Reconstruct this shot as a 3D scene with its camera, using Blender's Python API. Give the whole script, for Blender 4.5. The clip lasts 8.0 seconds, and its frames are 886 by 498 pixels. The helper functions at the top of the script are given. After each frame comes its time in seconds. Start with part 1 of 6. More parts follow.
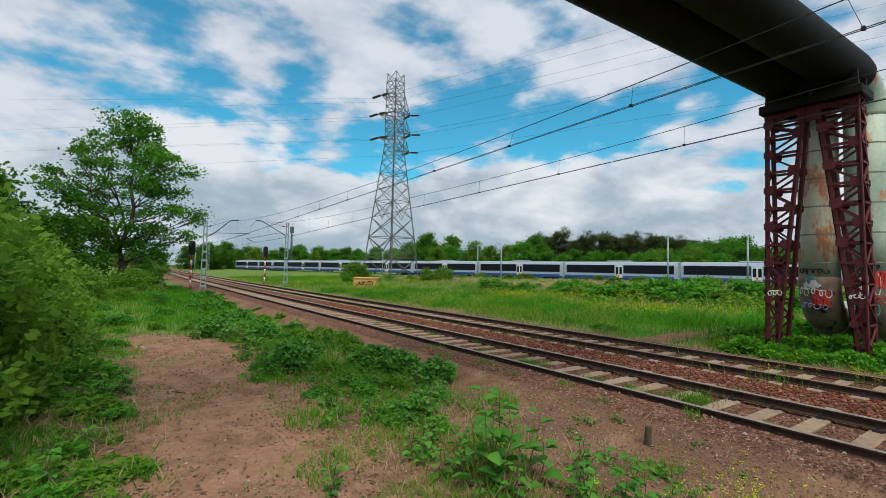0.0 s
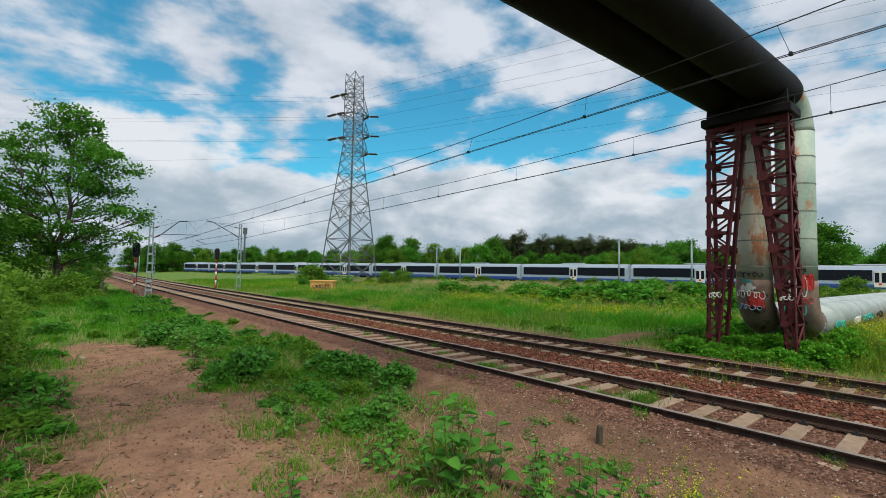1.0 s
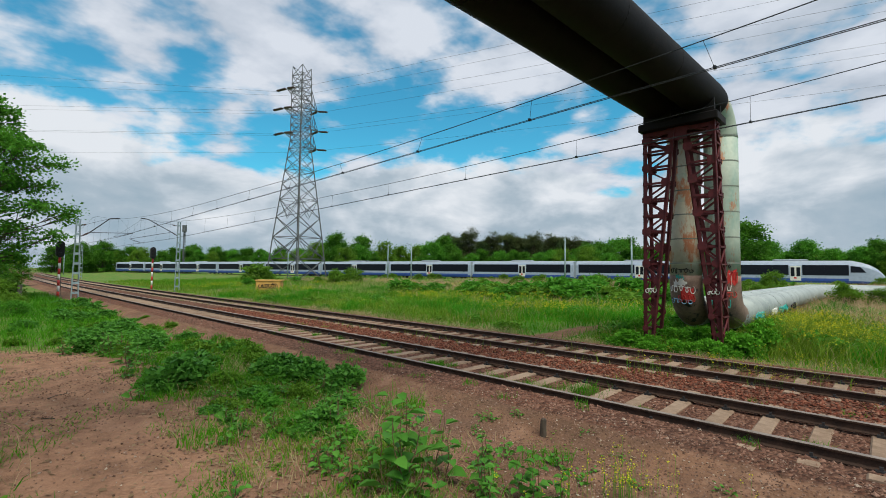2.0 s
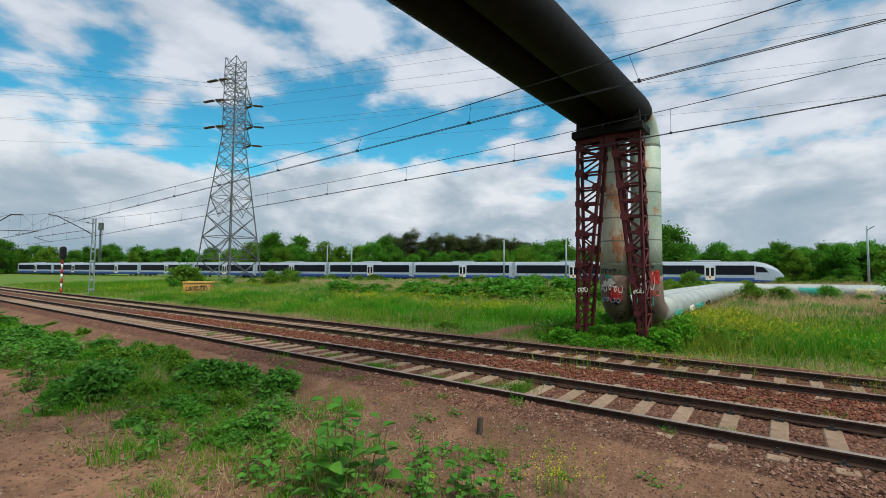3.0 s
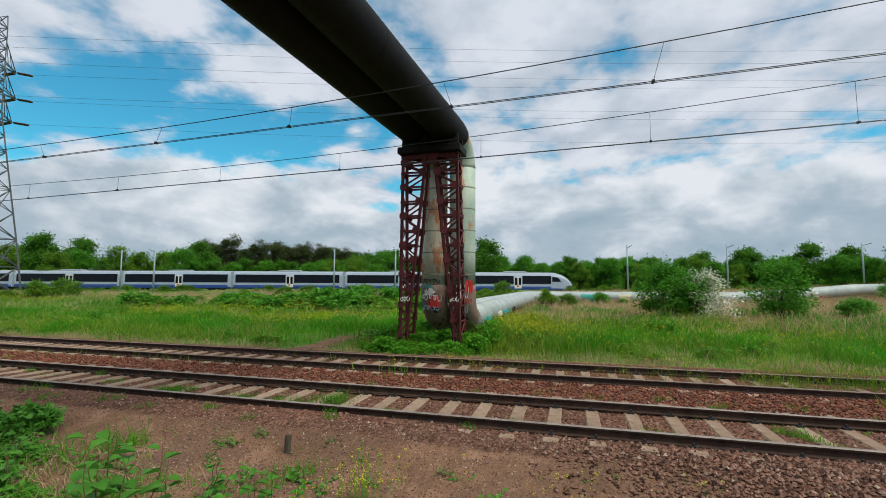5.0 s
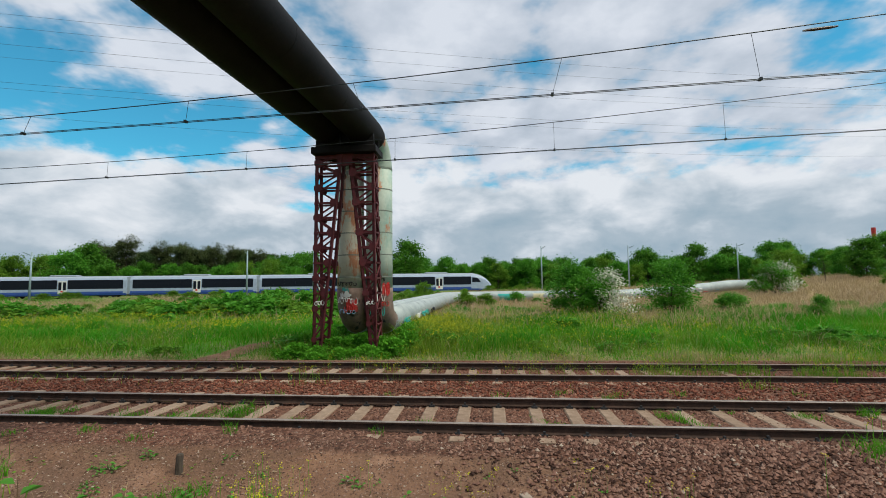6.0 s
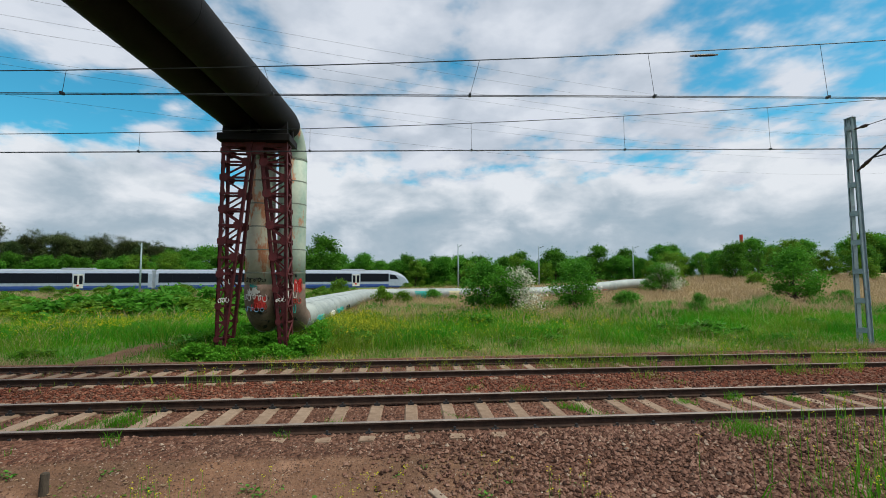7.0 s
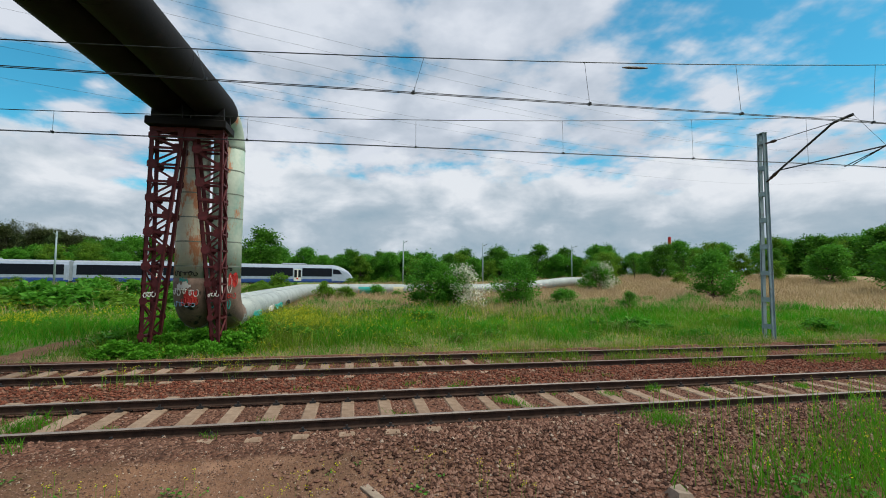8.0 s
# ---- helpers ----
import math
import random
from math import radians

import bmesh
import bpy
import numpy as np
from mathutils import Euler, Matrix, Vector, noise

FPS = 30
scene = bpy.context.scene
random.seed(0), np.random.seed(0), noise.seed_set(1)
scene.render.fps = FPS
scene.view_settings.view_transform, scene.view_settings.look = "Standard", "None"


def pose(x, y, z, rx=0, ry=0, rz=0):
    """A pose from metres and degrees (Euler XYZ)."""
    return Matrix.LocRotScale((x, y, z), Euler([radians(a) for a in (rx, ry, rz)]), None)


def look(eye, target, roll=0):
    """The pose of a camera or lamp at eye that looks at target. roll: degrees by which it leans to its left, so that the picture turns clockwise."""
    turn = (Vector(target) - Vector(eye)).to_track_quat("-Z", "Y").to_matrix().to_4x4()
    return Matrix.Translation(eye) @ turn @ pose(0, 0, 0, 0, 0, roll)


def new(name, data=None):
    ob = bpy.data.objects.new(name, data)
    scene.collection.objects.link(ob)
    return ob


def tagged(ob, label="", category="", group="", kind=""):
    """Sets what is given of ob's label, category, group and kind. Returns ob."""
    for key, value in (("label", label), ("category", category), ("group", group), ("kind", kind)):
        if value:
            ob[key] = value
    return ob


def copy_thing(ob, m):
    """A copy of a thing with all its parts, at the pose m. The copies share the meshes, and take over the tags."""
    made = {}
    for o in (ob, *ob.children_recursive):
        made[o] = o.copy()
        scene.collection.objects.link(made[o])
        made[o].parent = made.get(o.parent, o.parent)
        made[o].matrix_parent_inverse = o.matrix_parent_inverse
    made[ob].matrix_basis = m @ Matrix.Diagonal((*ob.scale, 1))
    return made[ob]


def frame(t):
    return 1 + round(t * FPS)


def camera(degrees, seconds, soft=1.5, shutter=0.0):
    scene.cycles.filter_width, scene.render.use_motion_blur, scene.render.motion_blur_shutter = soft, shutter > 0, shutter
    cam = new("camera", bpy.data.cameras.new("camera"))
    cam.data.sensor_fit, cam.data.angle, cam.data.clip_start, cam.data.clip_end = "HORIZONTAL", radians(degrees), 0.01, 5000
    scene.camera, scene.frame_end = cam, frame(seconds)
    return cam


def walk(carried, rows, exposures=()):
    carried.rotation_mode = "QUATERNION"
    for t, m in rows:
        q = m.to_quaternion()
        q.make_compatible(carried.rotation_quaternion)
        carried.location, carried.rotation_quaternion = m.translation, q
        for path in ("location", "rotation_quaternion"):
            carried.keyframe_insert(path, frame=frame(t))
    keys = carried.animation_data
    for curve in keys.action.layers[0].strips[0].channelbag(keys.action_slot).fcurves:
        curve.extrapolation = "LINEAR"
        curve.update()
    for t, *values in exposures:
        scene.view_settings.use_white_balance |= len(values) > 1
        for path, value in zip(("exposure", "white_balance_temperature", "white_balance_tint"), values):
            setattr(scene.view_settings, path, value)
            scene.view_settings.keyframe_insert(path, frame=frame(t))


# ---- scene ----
cam = camera(88.2, 8.0, soft=0.95)
PATH = [
    (0, (0.355, 0.075, 2.126), (1.503, 1.71, 2.221), 1.3),
    (0.5, (0.322, 0.05, 2.168), (1.524, 1.646, 2.263), 1.2),
    (1, (0.307, 0.035, 2.181), (1.596, 1.56, 2.289), 1.2),
    (1.5, (0.303, -0.004, 2.209), (1.667, 1.455, 2.317), 1.0),
    (3, (0.332, -0.06, 2.22), (1.94, 1.125, 2.327), 0.5),
    (3.5, (0.363, -0.08, 2.203), (2.046, 0.994, 2.334), 0.9),
    (4, (0.357, -0.115, 2.218), (2.129, 0.802, 2.364), 1.1),
    (4.5, (0.398, -0.16, 2.211), (2.257, 0.56, 2.364), 0.8),
    (6, (0.427, -0.485, 2.258), (2.41, -0.281, 2.417), -0.7),
    (6.5, (0.483, -0.485, 2.229), (2.476, -0.454, 2.391), -0.9),
    (7, (0.483, -0.534, 2.254), (2.472, -0.685, 2.398), -0.3),
    (7.5, (0.442, -0.596, 2.257), (2.417, -0.887, 2.389), 0.2),
    (8, (0.431, -0.622, 2.265), (2.389, -1.007, 2.392), 0.4),
]
walk(cam, [(t, look(eye, target, roll)) for t, eye, target, roll in PATH])


# ---- world and sun ----
def nodes_of(tree):
    tree.nodes.clear()
    return lambda kind, **sets: _node(tree, kind, sets)


def _node(tree, kind, sets):
    n = tree.nodes.new(kind)
    if "operation" in sets:
        n.operation = sets["operation"]
    if "use_clamp" in sets:
        n.use_clamp = sets["use_clamp"]
    if "data_type" in sets:
        n.data_type, n.blend_type = sets["data_type"], sets["blend_type"]
    if "interpolation_type" in sets:
        n.interpolation_type = sets["interpolation_type"]
    if "layer_name" in sets:
        n.layer_name = sets["layer_name"]
    if "sky_type" in sets:
        n.sky_type, n.sun_disc = sets["sky_type"], False
        n.sun_elevation, n.sun_rotation = sets["sun_elevation"], sets["sun_rotation"]
        n.dust_density = sets["dust_density"]
    for slot, v in sets.get("ins", {}).items():
        if isinstance(v, bpy.types.NodeSocket):
            tree.links.new(v, n.inputs[slot])
        else:
            n.inputs[slot].default_value = v
    return n


def math_node(N, op, a, b=0.0, clamp=False):
    return N("ShaderNodeMath", operation=op, use_clamp=clamp, ins={0: a, 1: b}).outputs[0]


def mix_col(N, f, a, b, blend="MIX"):
    return N("ShaderNodeMix", data_type="RGBA", blend_type=blend, ins={0: f, 6: a, 7: b}).outputs[2]


def ramp(N, f, *stops):
    n = N("ShaderNodeValToRGB", ins={0: f})
    e = n.color_ramp.elements
    while len(e) < len(stops):
        e.new(0.5)
    for el, (p, c) in zip(e, stops):
        el.position = p
        el.color = (*c, 1) if len(c) == 3 else c
    return n.outputs[0]


SUN_ELEV, SUN_ROT = 60.0, 205.0   # degrees; rotation clockwise from +y
EXPOSURE = 0.0
scene.view_settings.exposure = EXPOSURE


def heading_vec(deg, elev):
    a, e = radians(deg), radians(elev)
    return (math.sin(a) * math.cos(e), math.cos(a) * math.cos(e), math.sin(e))


def make_world():
    w = bpy.data.worlds.new("sky")
    scene.world = w
    w.use_nodes = True
    N = nodes_of(w.node_tree)
    co = N("ShaderNodeTexCoord").outputs["Generated"]
    sep = N("ShaderNodeSeparateXYZ", ins={0: co})
    z = math_node(N, "MAXIMUM", sep.outputs[2], 0.0)
    sky = N("ShaderNodeTexSky", sky_type="NISHITA", sun_elevation=radians(SUN_ELEV), sun_rotation=radians(SUN_ROT), dust_density=0.6)
    blue = mix_col(N, 1.0, sky.outputs[0], (0.040, 0.145, 0.150, 1), "MULTIPLY")
    # high cloud sheet, projected on a plane
    den = math_node(N, "ADD", z, 0.16)
    u = N("ShaderNodeCombineXYZ", ins={0: math_node(N, "DIVIDE", sep.outputs[0], den), 1: math_node(N, "DIVIDE", sep.outputs[1], den), 2: 0.35}).outputs[0]
    big = N("ShaderNodeTexNoise", ins={"Vector": u, "Scale": 1.6, "Detail": 6.0, "Roughness": 0.50, "Distortion": 0.35}).outputs[0]
    fine = N("ShaderNodeTexNoise", ins={"Vector": u, "Scale": 3.6, "Detail": 5.0, "Roughness": 0.52}).outputs[0]
    cover = math_node(N, "ADD", math_node(N, "MULTIPLY", big, 0.50), math_node(N, "MULTIPLY", fine, 0.50))
    # openings in the sheet
    for deg, elev, width, depth in ((6, 15, 0.985, 0.09), (19, 15.5, 0.985, 0.10), (31, 15.5, 0.982, 0.12), (43, 16.5, 0.984, 0.11), (54, 17, 0.988, 0.08), (31, 31, 0.990, 0.08), (47, 29, 0.993, 0.07), (72, 22, 0.988, 0.07), (137, 27, 0.945, 0.135), (112, 17, 0.988, 0.06), (84, 17, 0.993, 0.06), (165, 22, 0.95, 0.10), (-20, 40, 0.93, 0.10)):
        d = N("ShaderNodeVectorMath", operation="DOT_PRODUCT", ins={0: co, 1: heading_vec(deg, elev)}).outputs["Value"]
        f = N("ShaderNodeMapRange", interpolation_type="SMOOTHSTEP", ins={0: d, 1: width, 2: 1.0, 3: 0.0, 4: depth}).outputs[0]
        cover = math_node(N, "SUBTRACT", cover, f)
    sheet = N("ShaderNodeMapRange", interpolation_type="SMOOTHSTEP", ins={0: cover, 1: 0.365, 2: 0.500, 3: 0.0, 4: 1.0}).outputs[0]
    # cumulus bank low over the horizon
    low = N("ShaderNodeTexNoise", ins={"Vector": N("ShaderNodeMapping", ins={0: co, 3: (1.0, 1.0, 1.8)}).outputs[0], "Scale": 4.6, "Detail": 7.0, "Roughness": 0.55}).outputs[0]
    top = math_node(N, "ADD", math_node(N, "MULTIPLY", low, 0.34), 0.055)
    bank = N("ShaderNodeMapRange", interpolation_type="SMOOTHSTEP", ins={0: math_node(N, "SUBTRACT", top, z), 1: -0.012, 2: 0.03, 3: 0.0, 4: 1.0}).outputs[0]
    tone = ramp(N, fine, (0.33, (0.44, 0.51, 0.60)), (0.5, (0.57, 0.63, 0.72)), (0.62, (0.69, 0.74, 0.82)))
    low_tone = N("ShaderNodeTexNoise", ins={"Vector": N("ShaderNodeMapping", ins={0: co, 1: (3, 1, 0), 3: (1.0, 1.0, 2.0)}).outputs[0], "Scale": 5.5, "Detail": 7.0, "Roughness": 0.54, "Distortion": 0.2}).outputs[0]
    lift = math_node(N, "ADD", low_tone, math_node(N, "MULTIPLY", math_node(N, "SUBTRACT", z, 0.12), 1.1))
    tone_low = ramp(N, lift, (0.30, (0.31, 0.42, 0.51)), (0.45, (0.41, 0.50, 0.58)), (0.54, (0.56, 0.63, 0.70)), (0.66, (0.77, 0.81, 0.86)))
    col = mix_col(N, sheet, blue, tone)
    col = mix_col(N, bank, col, tone_low)
    bg = N("ShaderNodeBackground", ins={0: col, 1: 1.0})
    N("ShaderNodeOutputWorld", ins={0: bg.outputs[0]})


make_world()
sun = new("sun", bpy.data.lights.new("sun", "SUN"))
sun.data.energy, sun.data.angle, sun.data.color = 3.8, radians(38), (0.94, 0.92, 0.77)
sun.matrix_world = look(Vector(heading_vec(SUN_ROT, SUN_ELEV)) * 60, (0, 0, 0))


# ---- materials ----
def material(name, build):
    m = bpy.data.materials.new(name)
    m.use_nodes = True
    N = nodes_of(m.node_tree)
    shader = build(N)
    N("ShaderNodeOutputMaterial", ins={0: shader})
    return m


def principled(N, col, rough=0.7, metal=0.0, bump=None, strength=0.4, dist=0.02, spec=0.4):
    ins = {"Base Color": col, "Roughness": rough, "Metallic": metal, "Specular IOR Level": spec}
    if bump is not None:
        ins["Normal"] = N("ShaderNodeBump", ins={"Strength": strength, "Distance": dist, "Height": bump}).outputs[0]
    return N("ShaderNodeBsdfPrincipled", ins=ins).outputs[0]


def noise_tex(N, scale, detail=6.0, rough=0.6, kind="Object", stretch=(1, 1, 1), shift=(0, 0, 0)):
    co = N("ShaderNodeTexCoord").outputs[kind]
    v = N("ShaderNodeMapping", ins={0: co, 1: shift, 3: stretch}).outputs[0]
    return N("ShaderNodeTexNoise", ins={"Vector": v, "Scale": scale, "Detail": detail, "Roughness": rough}).outputs[0]


def island(N):
    return N("ShaderNodeNewGeometry").outputs["Random Per Island"]


def worn(name, light, dark, scale=3.0, rough=0.7, metal=0.0, patch=None, lo=0.42, hi=0.6, bump=0.3, stretch=(1, 1, 1), spec=0.4):
    """A surface of two tones with stains at two scales and, where asked, patches of a third colour."""
    def build(N):
        n1 = noise_tex(N, scale, 7, 0.65, stretch=stretch)
        n2 = noise_tex(N, scale * 9, 4, 0.6, stretch=stretch)
        col = ramp(N, n1, (0.35, dark), (0.65, light))
        col = mix_col(N, 0.35, col, ramp(N, n2, (0.3, dark), (0.7, light)))
        if patch:
            n3 = noise_tex(N, scale * 0.8, 9, 0.7, shift=(7, 3, 1), stretch=stretch)
            col = mix_col(N, ramp(N, n3, (lo, (0, 0, 0)), (hi, (1, 1, 1))), col, (*patch, 1))
        return principled(N, col, rough, metal, n2, bump, 0.01, spec)
    return material(name, build)


def leafy(name, a, b, c, through_light=0.35, rough=0.55):
    """Leaves: colour drawn leaf by leaf, some light passing through."""
    def build(N):
        col = ramp(N, island(N), (0.0, a), (0.5, b), (1.0, c))
        patch = noise_tex(N, 0.6, 3, 0.5)
        col = mix_col(N, 0.45, col, ramp(N, patch, (0.35, a), (0.65, c)))
        wide = noise_tex(N, 0.22, 4, 0.6, shift=(5, 2, 0))
        col = mix_col(N, 0.3, col, ramp(N, wide, (0.40, tuple(v * 0.6 for v in a)), (0.6, c)))
        p = principled(N, col, rough, spec=0.10)
        t = N("ShaderNodeBsdfTranslucent", ins={0: col}).outputs[0]
        return N("ShaderNodeMixShader", ins={0: through_light, 1: p, 2: t}).outputs[0]
    return material(name, build)


def make_ground_mat(N):
    z = N("ShaderNodeVertexColor", layer_name="zone")
    sep = N("ShaderNodeSeparateColor", ins={0: z.outputs[0]})
    n1 = noise_tex(N, 0.35, 8, 0.65)
    n2 = noise_tex(N, 2.6, 8, 0.65)
    n3 = noise_tex(N, 26, 5, 0.65)
    vor = N("ShaderNodeTexVoronoi", ins={"Vector": N("ShaderNodeTexCoord").outputs["Object"], "Scale": 19.0})
    pebbles = N("ShaderNodeSeparateColor", ins={0: vor.outputs["Color"]}).outputs[0]

    def edge(v, k=0.9):
        s = math_node(N, "ADD", v, math_node(N, "MULTIPLY", math_node(N, "SUBTRACT", n2, 0.5), k))
        return N("ShaderNodeMapRange", interpolation_type="SMOOTHSTEP", ins={0: s, 1: 0.35, 2: 0.65}).outputs[0]
    green = ramp(N, n2, (0.3, (0.03, 0.10, 0.010)), (0.5, (0.06, 0.17, 0.016)), (0.7, (0.13, 0.20, 0.035)))
    straw = ramp(N, n2, (0.3, (0.13, 0.12, 0.035)), (0.7, (0.27, 0.22, 0.10)))
    green = mix_col(N, ramp(N, n1, (0.42, (0, 0, 0)), (0.62, (0.75, 0.75, 0.75))), green, straw)
    tan = ramp(N, n2, (0.3, (0.20, 0.15, 0.08)), (0.55, (0.32, 0.23, 0.14)), (0.75, (0.22, 0.20, 0.08)))
    dirt = ramp(N, n2, (0.25, (0.115, 0.062, 0.040)), (0.5, (0.215, 0.116, 0.074)), (0.75, (0.315, 0.185, 0.118)))
    dirt = mix_col(N, ramp(N, n1, (0.42, (0, 0, 0)), (0.62, (0.8, 0.8, 0.8))), dirt, (0.112, 0.072, 0.054, 1))
    dirt = mix_col(N, 0.35, dirt, ramp(N, n3, (0.3, (0.07, 0.045, 0.034)), (0.7, (0.27, 0.19, 0.135))))
    pale = ramp(N, n2, (0.25, (0.16, 0.088, 0.060)), (0.5, (0.285, 0.162, 0.110)), (0.75, (0.40, 0.245, 0.165)))
    pale = mix_col(N, 0.3, pale, ramp(N, n3, (0.3, (0.10, 0.065, 0.045)), (0.7, (0.34, 0.24, 0.17))))
    dirt = mix_col(N, edge(z.outputs[1], 0.8), dirt, pale)
    scuff = noise_tex(N, 1.1, 7, 0.7, shift=(8, 3, 0))
    dirt = mix_col(N, ramp(N, scuff, (0.38, (0.45, 0.45, 0.45)), (0.50, (0, 0, 0))), dirt, (0.095, 0.062, 0.044, 1))
    dirt = mix_col(N, ramp(N, scuff, (0.56, (0, 0, 0)), (0.66, (0.55, 0.55, 0.55))), dirt, (0.34, 0.22, 0.160, 1))
    stone = ramp(N, pebbles, (0.0, (0.045, 0.026, 0.019)), (0.5, (0.125, 0.066, 0.047)), (1.0, (0.24, 0.145, 0.105)))
    stone = mix_col(N, 0.3, stone, ramp(N, n1, (0.35, (0.09, 0.055, 0.045)), (0.65, (0.24, 0.10, 0.07))))
    col = mix_col(N, edge(sep.outputs[2]), green, tan)
    col = mix_col(N, edge(sep.outputs[0]), col, dirt)
    ball = edge(sep.outputs[1], 0.7)
    col = mix_col(N, ball, col, stone)
    bare = N("ShaderNodeMath", operation="MAXIMUM", ins={0: edge(sep.outputs[0]), 1: ball}).outputs[0]
    col = mix_col(N, bare, col, mix_col(N, 1.0, col, (1.04, 0.93, 0.87, 1), "MULTIPLY"))
    h = math_node(N, "ADD", math_node(N, "MULTIPLY", n3, 0.6), math_node(N, "MULTIPLY", math_node(N, "MULTIPLY", vor.outputs["Distance"], ball), -1.2))
    return principled(N, col, 0.95, bump=h, strength=1.0, dist=0.05, spec=0.12)


GROUND = material("ground", make_ground_mat)
CONCRETE = worn("sleeper_concrete", (0.34, 0.265, 0.205), (0.20, 0.145, 0.11), 4.0, 0.9)


def make_sleeper_mat(N):
    r = N("ShaderNodeObjectInfo").outputs["Random"]
    base = ramp(N, r, (0.0, (0.20, 0.128, 0.088)), (1.0, (0.33, 0.235, 0.175)))
    n = noise_tex(N, 7, 8, 0.7)
    col = mix_col(N, 0.55, base, ramp(N, n, (0.3, (0.12, 0.070, 0.046)), (0.7, (0.38, 0.275, 0.20))))
    return principled(N, col, 0.92, bump=n, strength=0.4, dist=0.01, spec=0.2)


SLEEPER = material("sleeper", make_sleeper_mat)
RAIL_RUST = worn("rail_rust", (0.078, 0.043, 0.031), (0.020, 0.013, 0.011), 5.0, 0.8, 0.1, spec=0.2)
RAIL_TOP = worn("rail_running_top", (0.30, 0.25, 0.225), (0.16, 0.125, 0.11), 6.0, 0.6, 0.3)
RAIL_TOP_DULL = worn("rail_dull_top", (0.22, 0.165, 0.14), (0.12, 0.085, 0.068), 6.0, 0.65, 0.2)
STEEL_DARK = worn("dark_steel", (0.05, 0.05, 0.055), (0.018, 0.018, 0.02), 6.0, 0.6, 0.4)
# rusty black coating, its colour deepened to hold the shade of the underside
PIPE_DARK = worn("black_coat_with_shade", (0.012, 0.0098, 0.0095), (0.005, 0.0045, 0.005), 1.6, 0.65, 0.0, patch=(0.035, 0.017, 0.013), lo=0.60, hi=0.78, spec=0.15)
RED_STEEL = worn("red_oxide_paint", (0.140, 0.018, 0.022), (0.055, 0.009, 0.012), 5.0, 0.6, 0.1, patch=(0.055, 0.018, 0.016), lo=0.55, hi=0.72)
PYLON_STEEL = worn("galvanised_lattice", (0.125, 0.135, 0.14), (0.06, 0.065, 0.07), 1.0, 0.6, 0.2)
MAST_PAINT = worn("grey_green_mast_paint", (0.33, 0.42, 0.45), (0.19, 0.25, 0.28), 2.5, 0.6, 0.1, patch=(0.20, 0.09, 0.07), lo=0.60, hi=0.72)
WIRE = worn("wire", (0.045, 0.05, 0.055), (0.02, 0.022, 0.026), 3.0, 0.5, 0.6)
INSULATOR = worn("brown_insulator", (0.07, 0.03, 0.025), (0.025, 0.013, 0.012), 8.0, 0.35)
BARK = worn("bark", (0.10, 0.075, 0.055), (0.035, 0.026, 0.02), 6.0, 0.95, stretch=(1, 1, 0.25), bump=0.8)


def make_riser_mat(N, tones=((0.17, 0.36, 0.30), (0.40, 0.49, 0.42), (0.60, 0.60, 0.50)), rust=0.57):
    co = N("ShaderNodeSeparateXYZ", ins={0: N("ShaderNodeTexCoord").outputs["Object"]})
    n1 = noise_tex(N, 1.3, 8, 0.65, stretch=(1, 1, 0.45))
    n2 = noise_tex(N, 9, 6, 0.65)
    n3 = noise_tex(N, 2.2, 8, 0.7, shift=(4, 9, 2), stretch=(1, 1, 0.35))
    col = ramp(N, n1, (0.38, tones[0]), (0.47, tones[1]), (0.60, tones[2]))
    sheet = N("ShaderNodeTexWhiteNoise", ins={"Vector": N("ShaderNodeCombineXYZ", ins={0: math_node(N, "FLOOR", math_node(N, "DIVIDE", math_node(N, "SUBTRACT", co.outputs[2], 2.68), 0.96)), 1: math_node(N, "FLOOR", math_node(N, "SUBTRACT", co.outputs[1], 4.1))}).outputs[0]}).outputs["Value"]
    col = mix_col(N, 0.45, col, ramp(N, sheet, (0.0, tones[0]), (0.5, tones[1]), (1.0, tones[2])))
    col = mix_col(N, 0.25, col, ramp(N, n2, (0.3, (0.12, 0.13, 0.11)), (0.7, (0.42, 0.42, 0.37))))
    col = mix_col(N, ramp(N, n3, (rust, (0, 0, 0)), (rust + 0.07, (0.85, 0.85, 0.85))), col, (0.46, 0.14, 0.05, 1))
    return principled(N, col, 0.7, bump=n2, strength=0.25, dist=0.01)


RISER = material("green_grey_cladding", make_riser_mat)
RISER_TAN = material("tan_rusty_cladding", lambda N: make_riser_mat(N, ((0.26, 0.42, 0.35), (0.58, 0.57, 0.46), (0.70, 0.62, 0.47)), 0.51))
RISER_LOW = worn("dark_painted_base", (0.30, 0.20, 0.16), (0.13, 0.09, 0.075), 2.6, 0.8, patch=(0.040, 0.040, 0.042), lo=0.55, hi=0.62, spec=0.2)
SEAM = worn("dark_seam", (0.22, 0.25, 0.21), (0.12, 0.13, 0.11), 5.0, 0.7)
CLADDING = worn("pale_sheet_cladding", (0.42, 0.45, 0.44), (0.24, 0.27, 0.27), 1.2, 0.55, 0.1, patch=(0.16, 0.21, 0.16), lo=0.6, hi=0.75)
BOX_WALL = worn("ochre_render", (0.66, 0.37, 0.10), (0.48, 0.26, 0.08), 2.0, 0.9, patch=(0.24, 0.17, 0.10), lo=0.60, hi=0.75)


def paint(name, col, rough=0.5):
    return worn(name, col, tuple(c * 0.75 for c in col), 2.0, rough)


